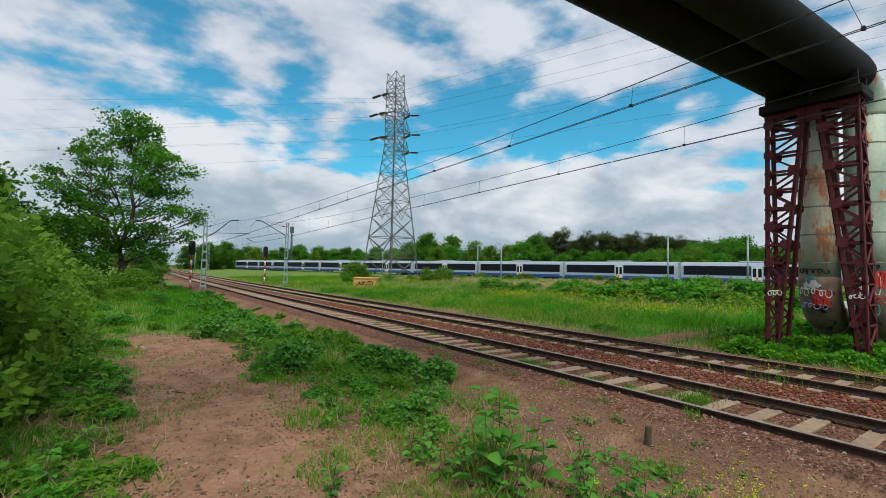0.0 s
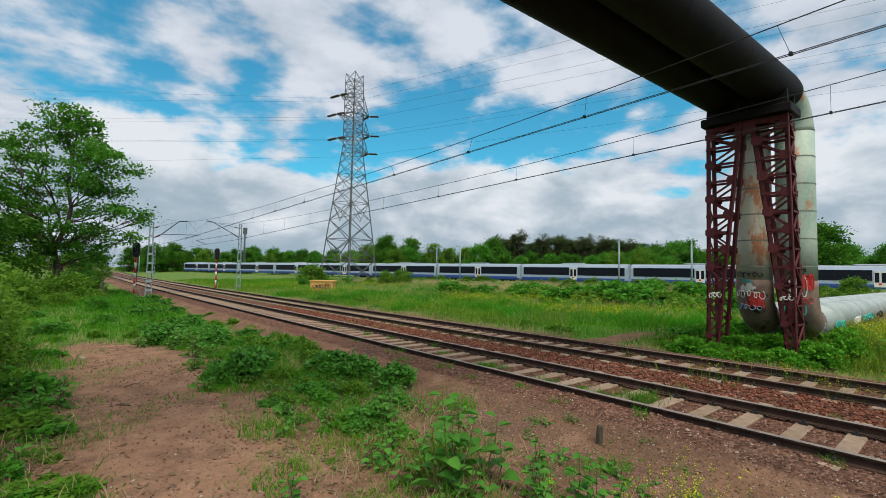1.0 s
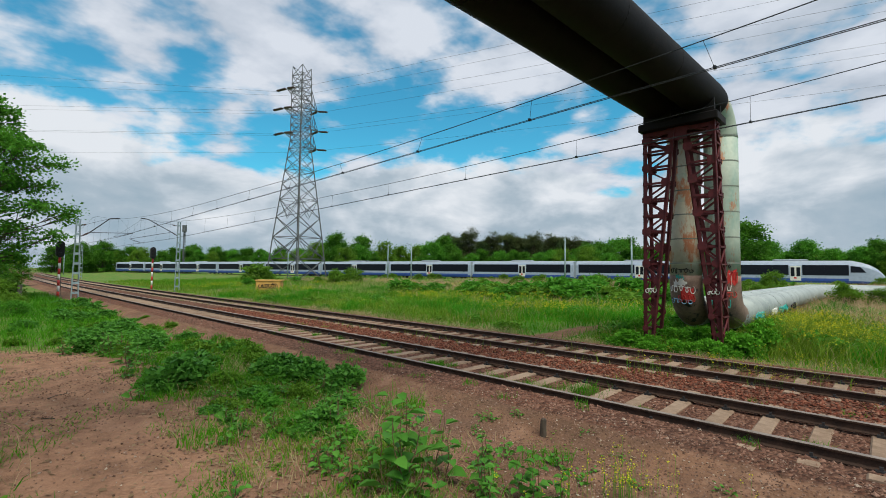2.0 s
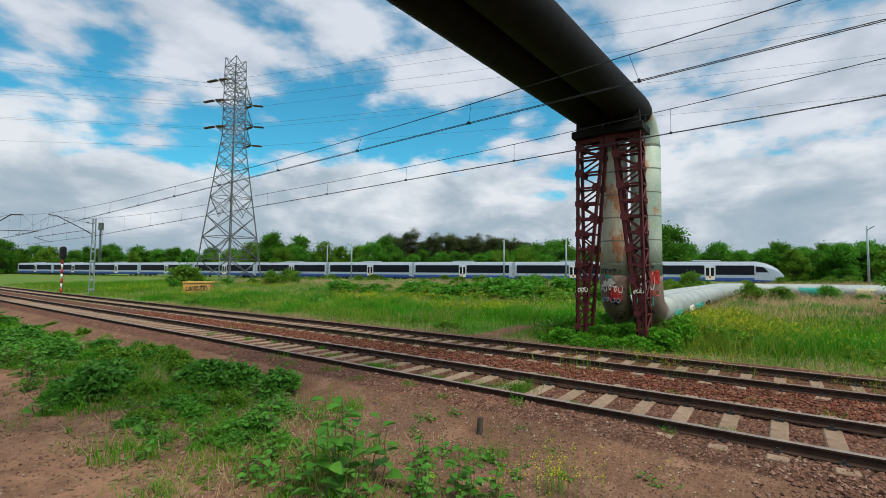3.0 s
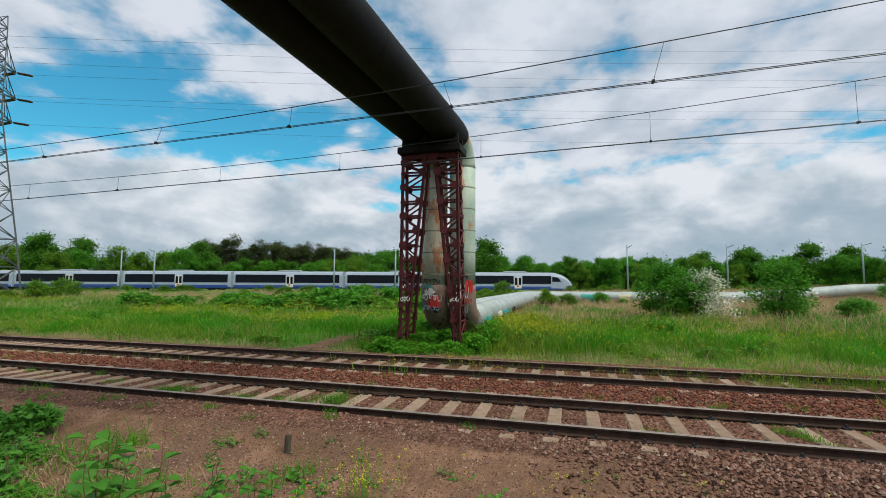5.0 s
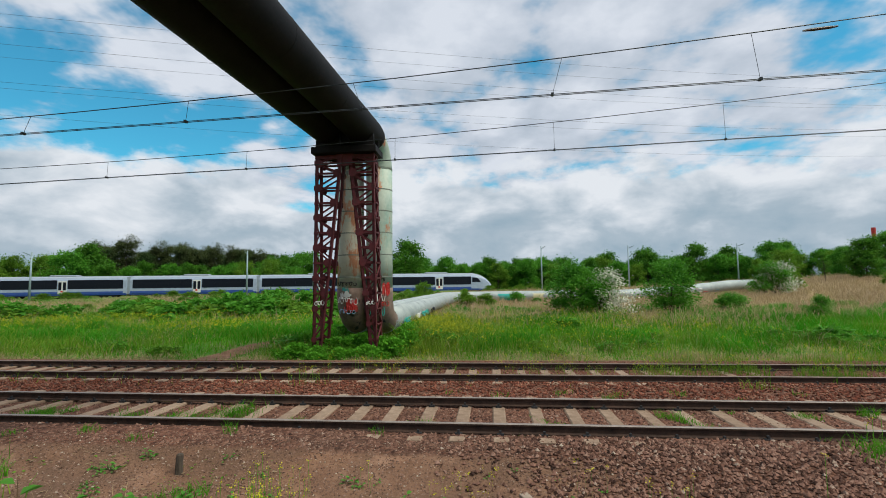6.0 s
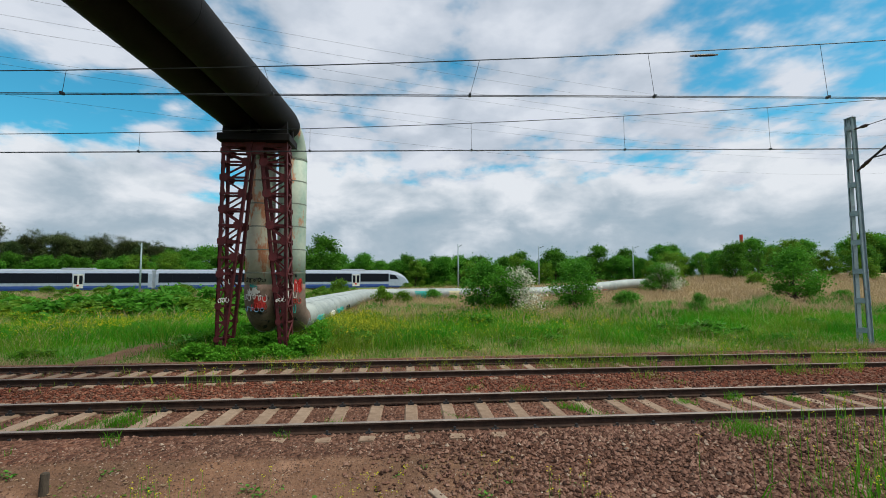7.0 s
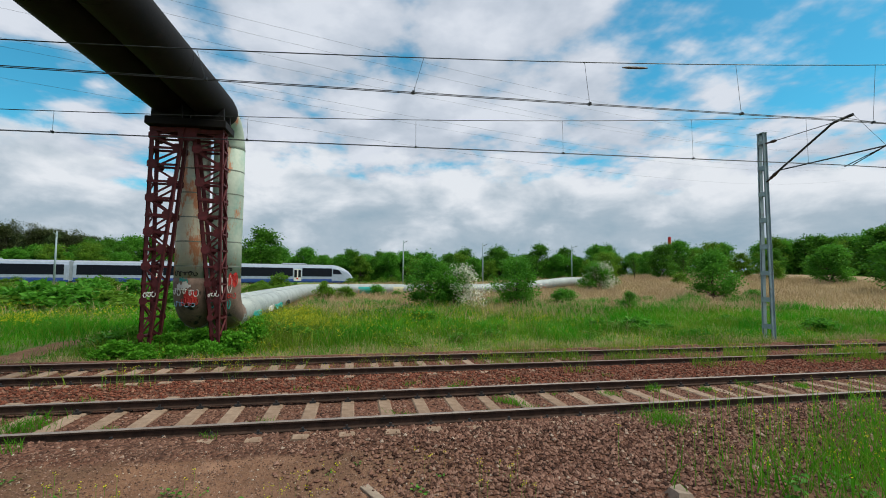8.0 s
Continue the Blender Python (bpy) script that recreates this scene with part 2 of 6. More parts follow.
TRAIN_WHITE = paint("silver_white_body", (0.37, 0.43, 0.55), 0.3)
TRAIN_BLUE = paint("blue_skirt", (0.035, 0.085, 0.34), 0.35)
TRAIN_DARK = worn("dark_window_band", (0.010, 0.012, 0.020), (0.006, 0.008, 0.014), 2.0, 0.4, spec=0.12)
TRAIN_GREY = paint("grey_roof", (0.32, 0.36, 0.42), 0.5)
WHITE_PAINT = paint("white_paint", (0.75, 0.73, 0.70))
RED_PAINT = paint("red_paint", (0.55, 0.035, 0.03))
BLACK_PAINT = paint("black_paint", (0.012, 0.012, 0.014))
TEAL_PAINT = paint("teal_spray", (0.03, 0.38, 0.34))
BLUE_PAINT = paint("pale_blue_spray", (0.20, 0.38, 0.55))
CREAM_PAINT = paint("cream_spray", (0.62, 0.56, 0.34))
RED_LAMP = paint("red_door_button", (0.7, 0.03, 0.02))
LEAF_MID = leafy("leaf_mid", (0.034, 0.128, 0.012), (0.062, 0.205, 0.017), (0.120, 0.300, 0.030), 0.44)
LEAF_LIGHT = leafy("leaf_light", (0.070, 0.180, 0.015), (0.120, 0.265, 0.020), (0.20, 0.35, 0.040), 0.44)
LEAF_FRESH = leafy("leaf_fresh", (0.045, 0.20, 0.010), (0.085, 0.31, 0.018), (0.16, 0.42, 0.036), 0.34)
LEAF_PINE = leafy("leaf_pine", (0.034, 0.068, 0.022), (0.055, 0.100, 0.030), (0.085, 0.125, 0.040), 0.3)
LEAF_RUSSET = leafy("leaf_russet", (0.060, 0.074, 0.028), (0.090, 0.098, 0.036), (0.082, 0.120, 0.038), 0.3)
LEAF_NETTLE = leafy("leaf_weed", (0.044, 0.185, 0.016), (0.080, 0.290, 0.024), (0.150, 0.40, 0.042), 0.44)
LEAF_WEED = leafy("leaf_broad_weed", (0.036, 0.150, 0.017), (0.070, 0.235, 0.028), (0.140, 0.35, 0.052), 0.34, 0.45)
BLOSSOM = leafy("white_blossom", (0.55, 0.56, 0.42), (0.72, 0.72, 0.62), (0.62, 0.60, 0.52), 0.2)
GRASS = leafy("grass_blades", (0.034, 0.175, 0.007), (0.068, 0.290, 0.011), (0.14, 0.38, 0.020), 0.45)
GRASS_LUSH = leafy("lush_grass_blades", (0.022, 0.180, 0.007), (0.042, 0.290, 0.010), (0.085, 0.38, 0.016), 0.48)
GRASS_TALL = leafy("tall_grass_blades", (0.072, 0.19, 0.011), (0.145, 0.295, 0.020), (0.28, 0.355, 0.045), 0.42)
GRASS_DRY = leafy("dry_grass_blades", (0.40, 0.285, 0.17), (0.54, 0.395, 0.26), (0.40, 0.325, 0.155), 0.3)
FLOWER = leafy("yellow_flower", (0.55, 0.49, 0.01), (0.66, 0.61, 0.02), (0.42, 0.44, 0.03), 0.2)


def make_stone_mat(N):
    col = ramp(N, island(N), (0.0, (0.030, 0.014, 0.010)), (0.3, (0.105, 0.050, 0.035)), (0.65, (0.205, 0.104, 0.075)), (0.96, (0.25, 0.145, 0.108)), (1.0, (0.36, 0.28, 0.22)))
    n = noise_tex(N, 30, 4, 0.6)
    return principled(N, col, 0.9, bump=n, strength=0.5, dist=0.01, spec=0.2)


def make_red_stone_mat(N):
    col = ramp(N, island(N), (0.0, (0.044, 0.015, 0.009)), (0.4, (0.145, 0.043, 0.025)), (0.8, (0.225, 0.078, 0.048)), (1.0, (0.28, 0.15, 0.10)))
    n = noise_tex(N, 30, 4, 0.6)
    return principled(N, col, 0.9, bump=n, strength=0.5, dist=0.01, spec=0.2)


def make_earth_stone_mat(N):
    col = ramp(N, island(N), (0.0, (0.08, 0.044, 0.031)), (0.6, (0.17, 0.098, 0.072)), (0.95, (0.28, 0.18, 0.14)), (1.0, (0.42, 0.36, 0.29)))
    return principled(N, col, 0.95, spec=0.15)


EARTH_STONE = material("earthy_gravel", make_earth_stone_mat)
STONE = material("ballast_stone", make_stone_mat)
RED_STONE = material("red_ballast_stone", make_red_stone_mat)


# ---- mesh tools ----
class Geo:
    """Vertices and faces of one mesh, with a material slot for each face."""

    def __init__(self):
        self.v, self.f, self.m = [], [], []

    def add(self, verts, faces, slot=0):
        k = len(self.v)
        self.v.extend(tuple(p) for p in verts)
        self.f.extend(tuple(i + k for i in f) for f in faces)
        self.m.extend([slot] * len(faces))
        return self

    def box(self, a, b, slot=0, bevel=0.0):
        (x0, y0, z0), (x1, y1, z1) = a, b
        if bevel <= 0:
            vs = [(x, y, z) for z in (z0, z1) for y in (y0, y1) for x in (x0, x1)]
            return self.add(vs, [(0, 2, 3, 1), (4, 5, 7, 6), (0, 1, 5, 4), (2, 6, 7, 3), (0, 4, 6, 2), (1, 3, 7, 5)], slot)
        c = bevel
        ring = [(x0 + c, y0), (x1 - c, y0), (x1, y0 + c), (x1, y1 - c), (x1 - c, y1), (x0 + c, y1), (x0, y1 - c), (x0, y0 + c)]
        cx, cy = (x0 + x1) / 2, (y0 + y1) / 2
        inner = [(cx + (x - cx) * (1 - 2 * c / (x1 - x0)), cy + (y - cy) * (1 - 2 * c / (y1 - y0))) for x, y in ring]
        vs = [(x, y, z0) for x, y in ring] + [(x, y, z1 - c) for x, y in ring] + [(x, y, z1) for x, y in inner]
        fs = [tuple(range(7, -1, -1)), tuple(range(16, 24))]
        for lv in (0, 8):
            fs += [(lv + i, lv + (i + 1) % 8, lv + 8 + (i + 1) % 8, lv + 8 + i) for i in range(8)]
        return self.add(vs, fs, slot)

    def bar(self, p, q, w, h=None, slot=0):
        """A straight bar of w by h from p to q."""
        p, q = Vector(p), Vector(q)
        h = h or w
        d = (q - p).normalized()
        up = Vector((0, 0, 1)) if abs(d.z) < 0.95 else Vector((1, 0, 0))
        s = d.cross(up).normalized()
        u = s.cross(d).normalized()
        vs = [o + s * (w / 2 * i) + u * (h / 2 * j) for o in (p, q) for i, j in ((-1, -1), (1, -1), (1, 1), (-1, 1))]
        return self.add(vs, [(3, 2, 1, 0), (4, 5, 6, 7), (0, 1, 5, 4), (1, 2, 6, 5), (2, 3, 7, 6), (3, 0, 4, 7)], slot)

    def angle(self, p, q, w, t=0.012, slot=0, out=(1, 0, 0)):
        """An L-section from p to q: two thin flanges."""
        p, q = Vector(p), Vector(q)
        d = (q - p).normalized()
        a = Vector(out)
        a = (a - d * a.dot(d)).normalized()
        b = d.cross(a).normalized()
        for u, v in ((a, b), (b, a)):
            vs = [o + u * i + v * j for o in (p, q) for i, j in ((0, 0), (w, 0), (w, t), (0, t))]
            self.add(vs, [(3, 2, 1, 0), (4, 5, 6, 7), (0, 1, 5, 4), (1, 2, 6, 5), (2, 3, 7, 6), (3, 0, 4, 7)], slot)
        return self

    def tube(self, pts, radii, n=8, slot=0, cap=True):
        """A round tube along pts; radii: one or a list."""
        pts = [Vector(p) for p in pts]
        if not isinstance(radii, (list, tuple)):
            radii = [radii] * len(pts)
        vs, fs = [], []
        side = None
        for i, p in enumerate(pts):
            d = (pts[min(i + 1, len(pts) - 1)] - pts[max(i - 1, 0)]).normalized()
            if side is None:
                side = d.cross(Vector((0, 0, 1)) if abs(d.z) < 0.9 else Vector((1, 0, 0))).normalized()
            else:
                side = (side - d * side.dot(d)).normalized()
            up = d.cross(side)
            for k in range(n):
                a = 2 * math.pi * k / n
                vs.append(p + (side * math.cos(a) + up * math.sin(a)) * radii[i])
        for i in range(len(pts) - 1):
            fs += [(i * n + k, i * n + (k + 1) % n, (i + 1) * n + (k + 1) % n, (i + 1) * n + k) for k in range(n)]
        if cap:
            fs += [tuple(range(n - 1, -1, -1)), tuple((len(pts) - 1) * n + k for k in range(n))]
        return self.add(vs, fs, slot)


def mesh_of(name, geo, mats, smooth=False):
    me = bpy.data.meshes.new(name)
    me.from_pydata(geo.v, [], geo.f)
    for m in mats if isinstance(mats, (list, tuple)) else [mats]:
        me.materials.append(m)
    if any(geo.m):
        me.polygons.foreach_set("material_index", geo.m)
    if smooth:
        me.polygons.foreach_set("use_smooth", [True] * len(me.polygons))
    me.update()
    return me


def part(name, geo, mats, parent=None, label="", smooth=False):
    ob = new(name, geo if isinstance(geo, bpy.types.Mesh) else mesh_of(name, geo, mats, smooth))
    ob.parent = parent
    return tagged(ob, label)


def thing(name, label, category, group="", kind="", at=(0, 0, 0)):
    ob = new(name)
    ob.location = at
    ob.empty_display_size = 0.2
    return tagged(ob, label, category, group, kind)


def raw_mesh(name, verts, faces, mats, slots=None, smooth=False):
    """A mesh from number arrays; faces all of one size."""
    verts, faces = np.asarray(verts, dtype=np.float32), np.asarray(faces, dtype=np.int32)
    me = bpy.data.meshes.new(name)
    k = faces.shape[1]
    me.vertices.add(len(verts))
    me.vertices.foreach_set("co", verts.ravel())
    me.loops.add(faces.size)
    me.loops.foreach_set("vertex_index", faces.ravel())
    me.polygons.add(len(faces))
    me.polygons.foreach_set("loop_start", np.arange(0, faces.size, k, dtype=np.int32))
    me.polygons.foreach_set("loop_total", np.full(len(faces), k, dtype=np.int32))
    for m in mats if isinstance(mats, (list, tuple)) else [mats]:
        me.materials.append(m)
    if slots is not None:
        me.polygons.foreach_set("material_index", np.asarray(slots, dtype=np.int32))
    me.polygons.foreach_set("use_smooth", np.full(len(faces), smooth))
    me.update(calc_edges=True)
    return me


# ---- the lie of the land ----
def step(x, a, b):
    t = np.clip((x - a) / (b - a), 0, 1)
    return t * t * (3 - 2 * t)


def bend(y):
    """How far the line swings east on its way north."""
    return 1.9e-4 * np.clip(np.asarray(y, dtype=float) - 20, 0, 400) ** 2


def land(x, y):
    x, y = np.asarray(x, dtype=float), np.asarray(y, dtype=float)
    xt = x - bend(y)
    z = (0.145 + 0.055 * step(y, 0.0, 3.0)) * step(xt, 5.5, 6.5) * (1 - step(xt, 7.02, 7.16)) + (0.078 + 0.03 * step(y, 3, 8) * np.exp(-((xt - 7.95) / 0.5) ** 2)) * step(xt, 7.02, 7.16) * (1 - step(xt, 13.2, 13.9))
    z = z + 0.06 * step(xt, 8.80, 9.10) * (1 - step(xt, 10.45, 10.75)) + 0.07 * step(xt, 12.6, 12.9) * (1 - step(xt, 13.3, 14.0))
    z = z + 1.15 * step(-x, 0.9, 7.0) * step(y, -4, 6) * (1 - 0.5 * step(-x, 30, 80))
    z = z + 0.10 * step(xt, 14, 17) + 0.30 * step(x, 18, 48) + 0.45 * step(x, 48, 80)
    z = z + 2.6 * np.exp(-((x - 70) ** 2 + (y + 75) ** 2) / (2 * 32.0 ** 2))
    rough = 1 - 0.92 * step(xt, 5.0, 6.4) * (1 - step(xt, 13.2, 14.5))
    z = z + rough * (0.03 * np.sin(1.7 * x + 0.6 * y) * np.sin(1.1 * y - 0.4 * x) + 0.06 * np.sin(0.31 * x + 1.0) * np.sin(0.27 * y))
    return z


def land_at(x, y):
    return float(land(x, y))


def axis(parts):
    out = []
    for a, b, n in parts:
        out.extend(np.linspace(a, b, n, endpoint=False))
    return np.array(out + [parts[-1][1]])


def zone_of(x, y):
    """Dirt, ballast and dry grass, each from 0 to 1."""
    xt = x - bend(y)
    ball = step(xt, 5.9, 6.6) * (1 - step(xt, 12.9, 13.5))
    spill = step(xt, 3.9, 5.3) * (1 - step(xt, 6.5, 7.0)) * step(-y, 0.0, 3.5) * 0.9
    ball = np.maximum(ball, spill)
    yw = y + 1.6 * np.sin(1.3 * x) + 0.9 * np.sin(3.1 * x + 1.0)
    dirt = step(xt + 0.9 * (1 - step(y, 9, 13)) + 0.5 * np.sin(0.8 * y + 1) + 0.3 * np.sin(2.3 * y), -0.7, 0.7) * (1 - step(xt, 13.4, 14.0)) * (1 - step(yw, 15.5, 20) * (1 - step(xt, 4.6, 5.6)))
    weeds = step(xt, 3.1, 3.8) * (1 - step(xt, 4.7, 5.5)) * step(y, 6, 8)
    dirt = dirt * (1 - 0.6 * weeds)
    line = 8.6 + (x - 13.3) * -0.13
    path = np.exp(-((y - line) / 0.55) ** 2) * step(x, 12.8, 13.4) * (1 - step(x, 18.5, 21)) * 1.1
    dirt = np.maximum(dirt, path)
    dry = step(x + 1.5 * np.sin(0.5 * y), 21, 26) * (1 - step(x, 75, 95)) * (1.0 - 0.8 * step(y, 3, 9)) + 1.1 * np.exp(-((x - 41) / 4.5) ** 2 - ((y - 29) / 10) ** 2)
    return np.clip(dirt, 0, 1), np.clip(ball, 0, 1), np.clip(dry, 0, 1)


def make_ground():
    xs = axis([(-1500, -200, 8), (-200, -30, 12), (-30, -4, 26), (-4, 5.4, 44), (5.4, 14.0, 118), (14.0, 20, 28), (20, 60, 60), (60, 120, 30), (120, 400, 20), (400, 2500, 10)])
    ys = axis([(-1500, -200, 8), (-200, -40, 20), (-40, -12, 40), (-12, 24, 130), (24, 70, 60), (70, 200, 40), (200, 3000, 14)])
    X, Y = np.meshgrid(xs, ys)
    Z = land(X, Y)
    nx, ny = len(xs), len(ys)
    idx = np.arange(nx * ny).reshape(ny, nx)
    faces = np.stack([idx[:-1, :-1], idx[:-1, 1:], idx[1:, 1:], idx[1:, :-1]], -1).reshape(-1, 4)
    me = raw_mesh("ground", np.stack([X, Y, Z], -1).reshape(-1, 3), faces, GROUND, smooth=True)
    d, b, t = zone_of(X, Y)
    trodden = np.exp(-((X - 1.7 + 0.3 * np.sin(0.5 * Y)) / 1.5) ** 2) * step(Y, 1.0, 3.5)
    col = np.stack([d, b, t, trodden], -1).reshape(-1)
    att = me.color_attributes.new("zone", "FLOAT_COLOR", "POINT")
    att.data.foreach_set("color", col.astype(np.float32))
    tagged(new("ground", me), "earth, ballast and meadow beside a railway line", "ground", kind="structure")


make_ground()


# ---- railway tracks ----
RAIL_SECTION = ((-0.065, 0.0), (0.065, 0.0), (0.065, 0.010), (0.012, 0.025), (0.009, 0.092), (0.034, 0.103), (0.036, 0.127), (0.024, 0.135),
                (-0.024, 0.135), (-0.036, 0.127), (-0.034, 0.103), (-0.009, 0.092), (-0.012, 0.025), (-0.065, 0.010))
RAIL_Z = 0.145


def rail_geo(x0, ys, curve=bend, z=RAIL_Z):
    g = Geo()
    n = len(RAIL_SECTION)
    vs = [(x0 + float(curve(y)) + a, y, z + b) for y in ys for a, b in RAIL_SECTION]
    for i in range(len(ys) - 1):
        for k in range(n):
            j = (k + 1) % n
            g.m.append(1 if 6 <= k <= 8 else 0)
            g.f.append((i * n + k, i * n + j, (i + 1) * n + j, (i + 1) * n + k))
    g.v = vs
    g.f += [tuple(range(n)), tuple((len(ys) - 1) * n + k for k in range(n - 1, -1, -1))]
    g.m += [0, 0]
    return g


def sleeper_geo():
    """A prestressed concrete sleeper, waisted in the middle, with its rail clips."""
    g = Geo()
    prof = ((-1.26, 0.11, 0.166), (-1.08, 0.115, 0.168), (-0.94, 0.115, 0.110), (-0.55, 0.108, 0.112), (0.55, 0.108, 0.112), (0.94, 0.115, 0.110), (1.08, 0.115, 0.168), (1.26, 0.11, 0.166))
    vs, fs = [], []
    for x, w, h in prof:
        vs += [(x, -w, -0.1), (x, -w, h - 0.02), (x, -w + 0.02, h), (x, w - 0.02, h), (x, w, h - 0.02), (x, w, -0.1)]
    for i in range(len(prof) - 1):
        fs += [(i * 6 + k, (i + 1) * 6 + k, (i + 1) * 6 + k + 1, i * 6 + k + 1) for k in range(5)]
    fs += [(0, 1, 2, 3, 4, 5), tuple(42 + k for k in range(5, -1, -1))]
    g.add(vs, fs, 0)
    for rx in (-0.7525, 0.7525):
        for s in (-1, 1):
            cx = rx + s * 0.095
            g.box((cx - 0.03, -0.05, 0.11), (cx + 0.03, 0.05, 0.145), 1)
            g.box((cx - 0.016, -0.016, 0.145), (cx + 0.016, 0.016, 0.185), 1)
    return g


SLEEPER_MESH = mesh_of("sleeper", sleeper_geo(), [SLEEPER, STEEL_DARK])


def make_track(xc, label, top, jitter_seed, sink):
    rng = random.Random(jitter_seed)
    t = thing("railway_track", label, "railway track", kind="structure")
    ys = list(np.linspace(-120, 20, 36)) + list(np.linspace(24, 330, 90))
    for dx in (-0.7525, 0.7525):
        part("rail", rail_geo(xc + dx, ys), [RAIL_RUST, top], t)
    for i in range(-55, 150):
        y = i * 0.59 + rng.uniform(-0.015, 0.015)
        s = part("sleeper", SLEEPER_MESH, None, t)
        s.location = (xc + float(bend(y)) + rng.uniform(-0.02, 0.02), y, sink + rng.uniform(-0.012, 0.004))
        s.rotation_euler = (rng.uniform(-0.02, 0.02), 0, rng.uniform(-0.012, 0.012))
    g = Geo()
    for i in list(range(-200, -55)) + list(range(150, 420)):
        y = i * 0.59
        x = xc + float(bend(y))
        g.box((x - 1.28, y - 0.12, -0.05), (x + 1.28, y + 0.12, 0.11))
    tagged(part("far_sleepers", g, CONCRETE, t), "concrete sleepers in the distance", kind="stuff")


make_track(7.95, "railway track with polished rails on concrete sleepers", RAIL_TOP, 3, 0.026)
make_track(11.565, "weedy railway track with dull rails on concrete sleepers", RAIL_TOP_DULL, 4, 0.022)


# ---- heating pipes over the line ----
PIPE_R = 0.49
PIPE_YS = (3.58, 4.66)
PIPE_Z = 7.60
SLANT = -0.057   # the level run is not quite square to the tracks
RISE = -0.015    # and climbs a little to the west
OVER_YS = (3.69, 4.85)
OVER_R = 0.55


def arc(cx, cz, r, a0, a1, y, n=8):
    return [(cx + r * math.cos(radians(a)), y, cz + r * math.sin(radians(a))) for a in np.linspace(a0, a1, n)]


def add_seams(parent, p, q, count, r, mat):
    """Raised sheet seams round a straight pipe."""
    p, q = Vector(p), Vector(q)
    for i in range(count):
        c = p.lerp(q, (i + 0.5) / count)
        d = (q - p).normalized() * 0.02
        part("seam", Geo().tube([c - d, c + d], r + 0.004, 28), mat, parent)


def side_patch(parent, p, q, r, mat, a0, a1):
    """A sprayed patch on the western flank of a pipe, from p to q."""
    rng = random.Random(int(abs(p[1]) * 10))
    vs, n = [], 9
    for c in (p, q):
        for k in range(n):
            a = radians(a0 + (a1 - a0) * k / (n - 1))
            vs.append((c[0] + r * math.cos(a), c[1] + rng.uniform(-0.12, 0.12), c[2] + r * math.sin(a)))
    part("sprayed_patch", Geo().add(vs, [(k, k + 1, n + k + 1, n + k) for k in range(n - 1)]), mat, parent, "spray-painted patch")


GROUND_RUN = ((46.0, 2.5, 1.1), (46.2, -2.0, 1.12), (46.5, -13.5, 1.15), (48.0, -19.5, 1.45), (50.6, -25.5, 1.95), (52.5, -28.2, 2.0), (54.5, -30.0, 1.2), (56.5, -31.5, -0.2))


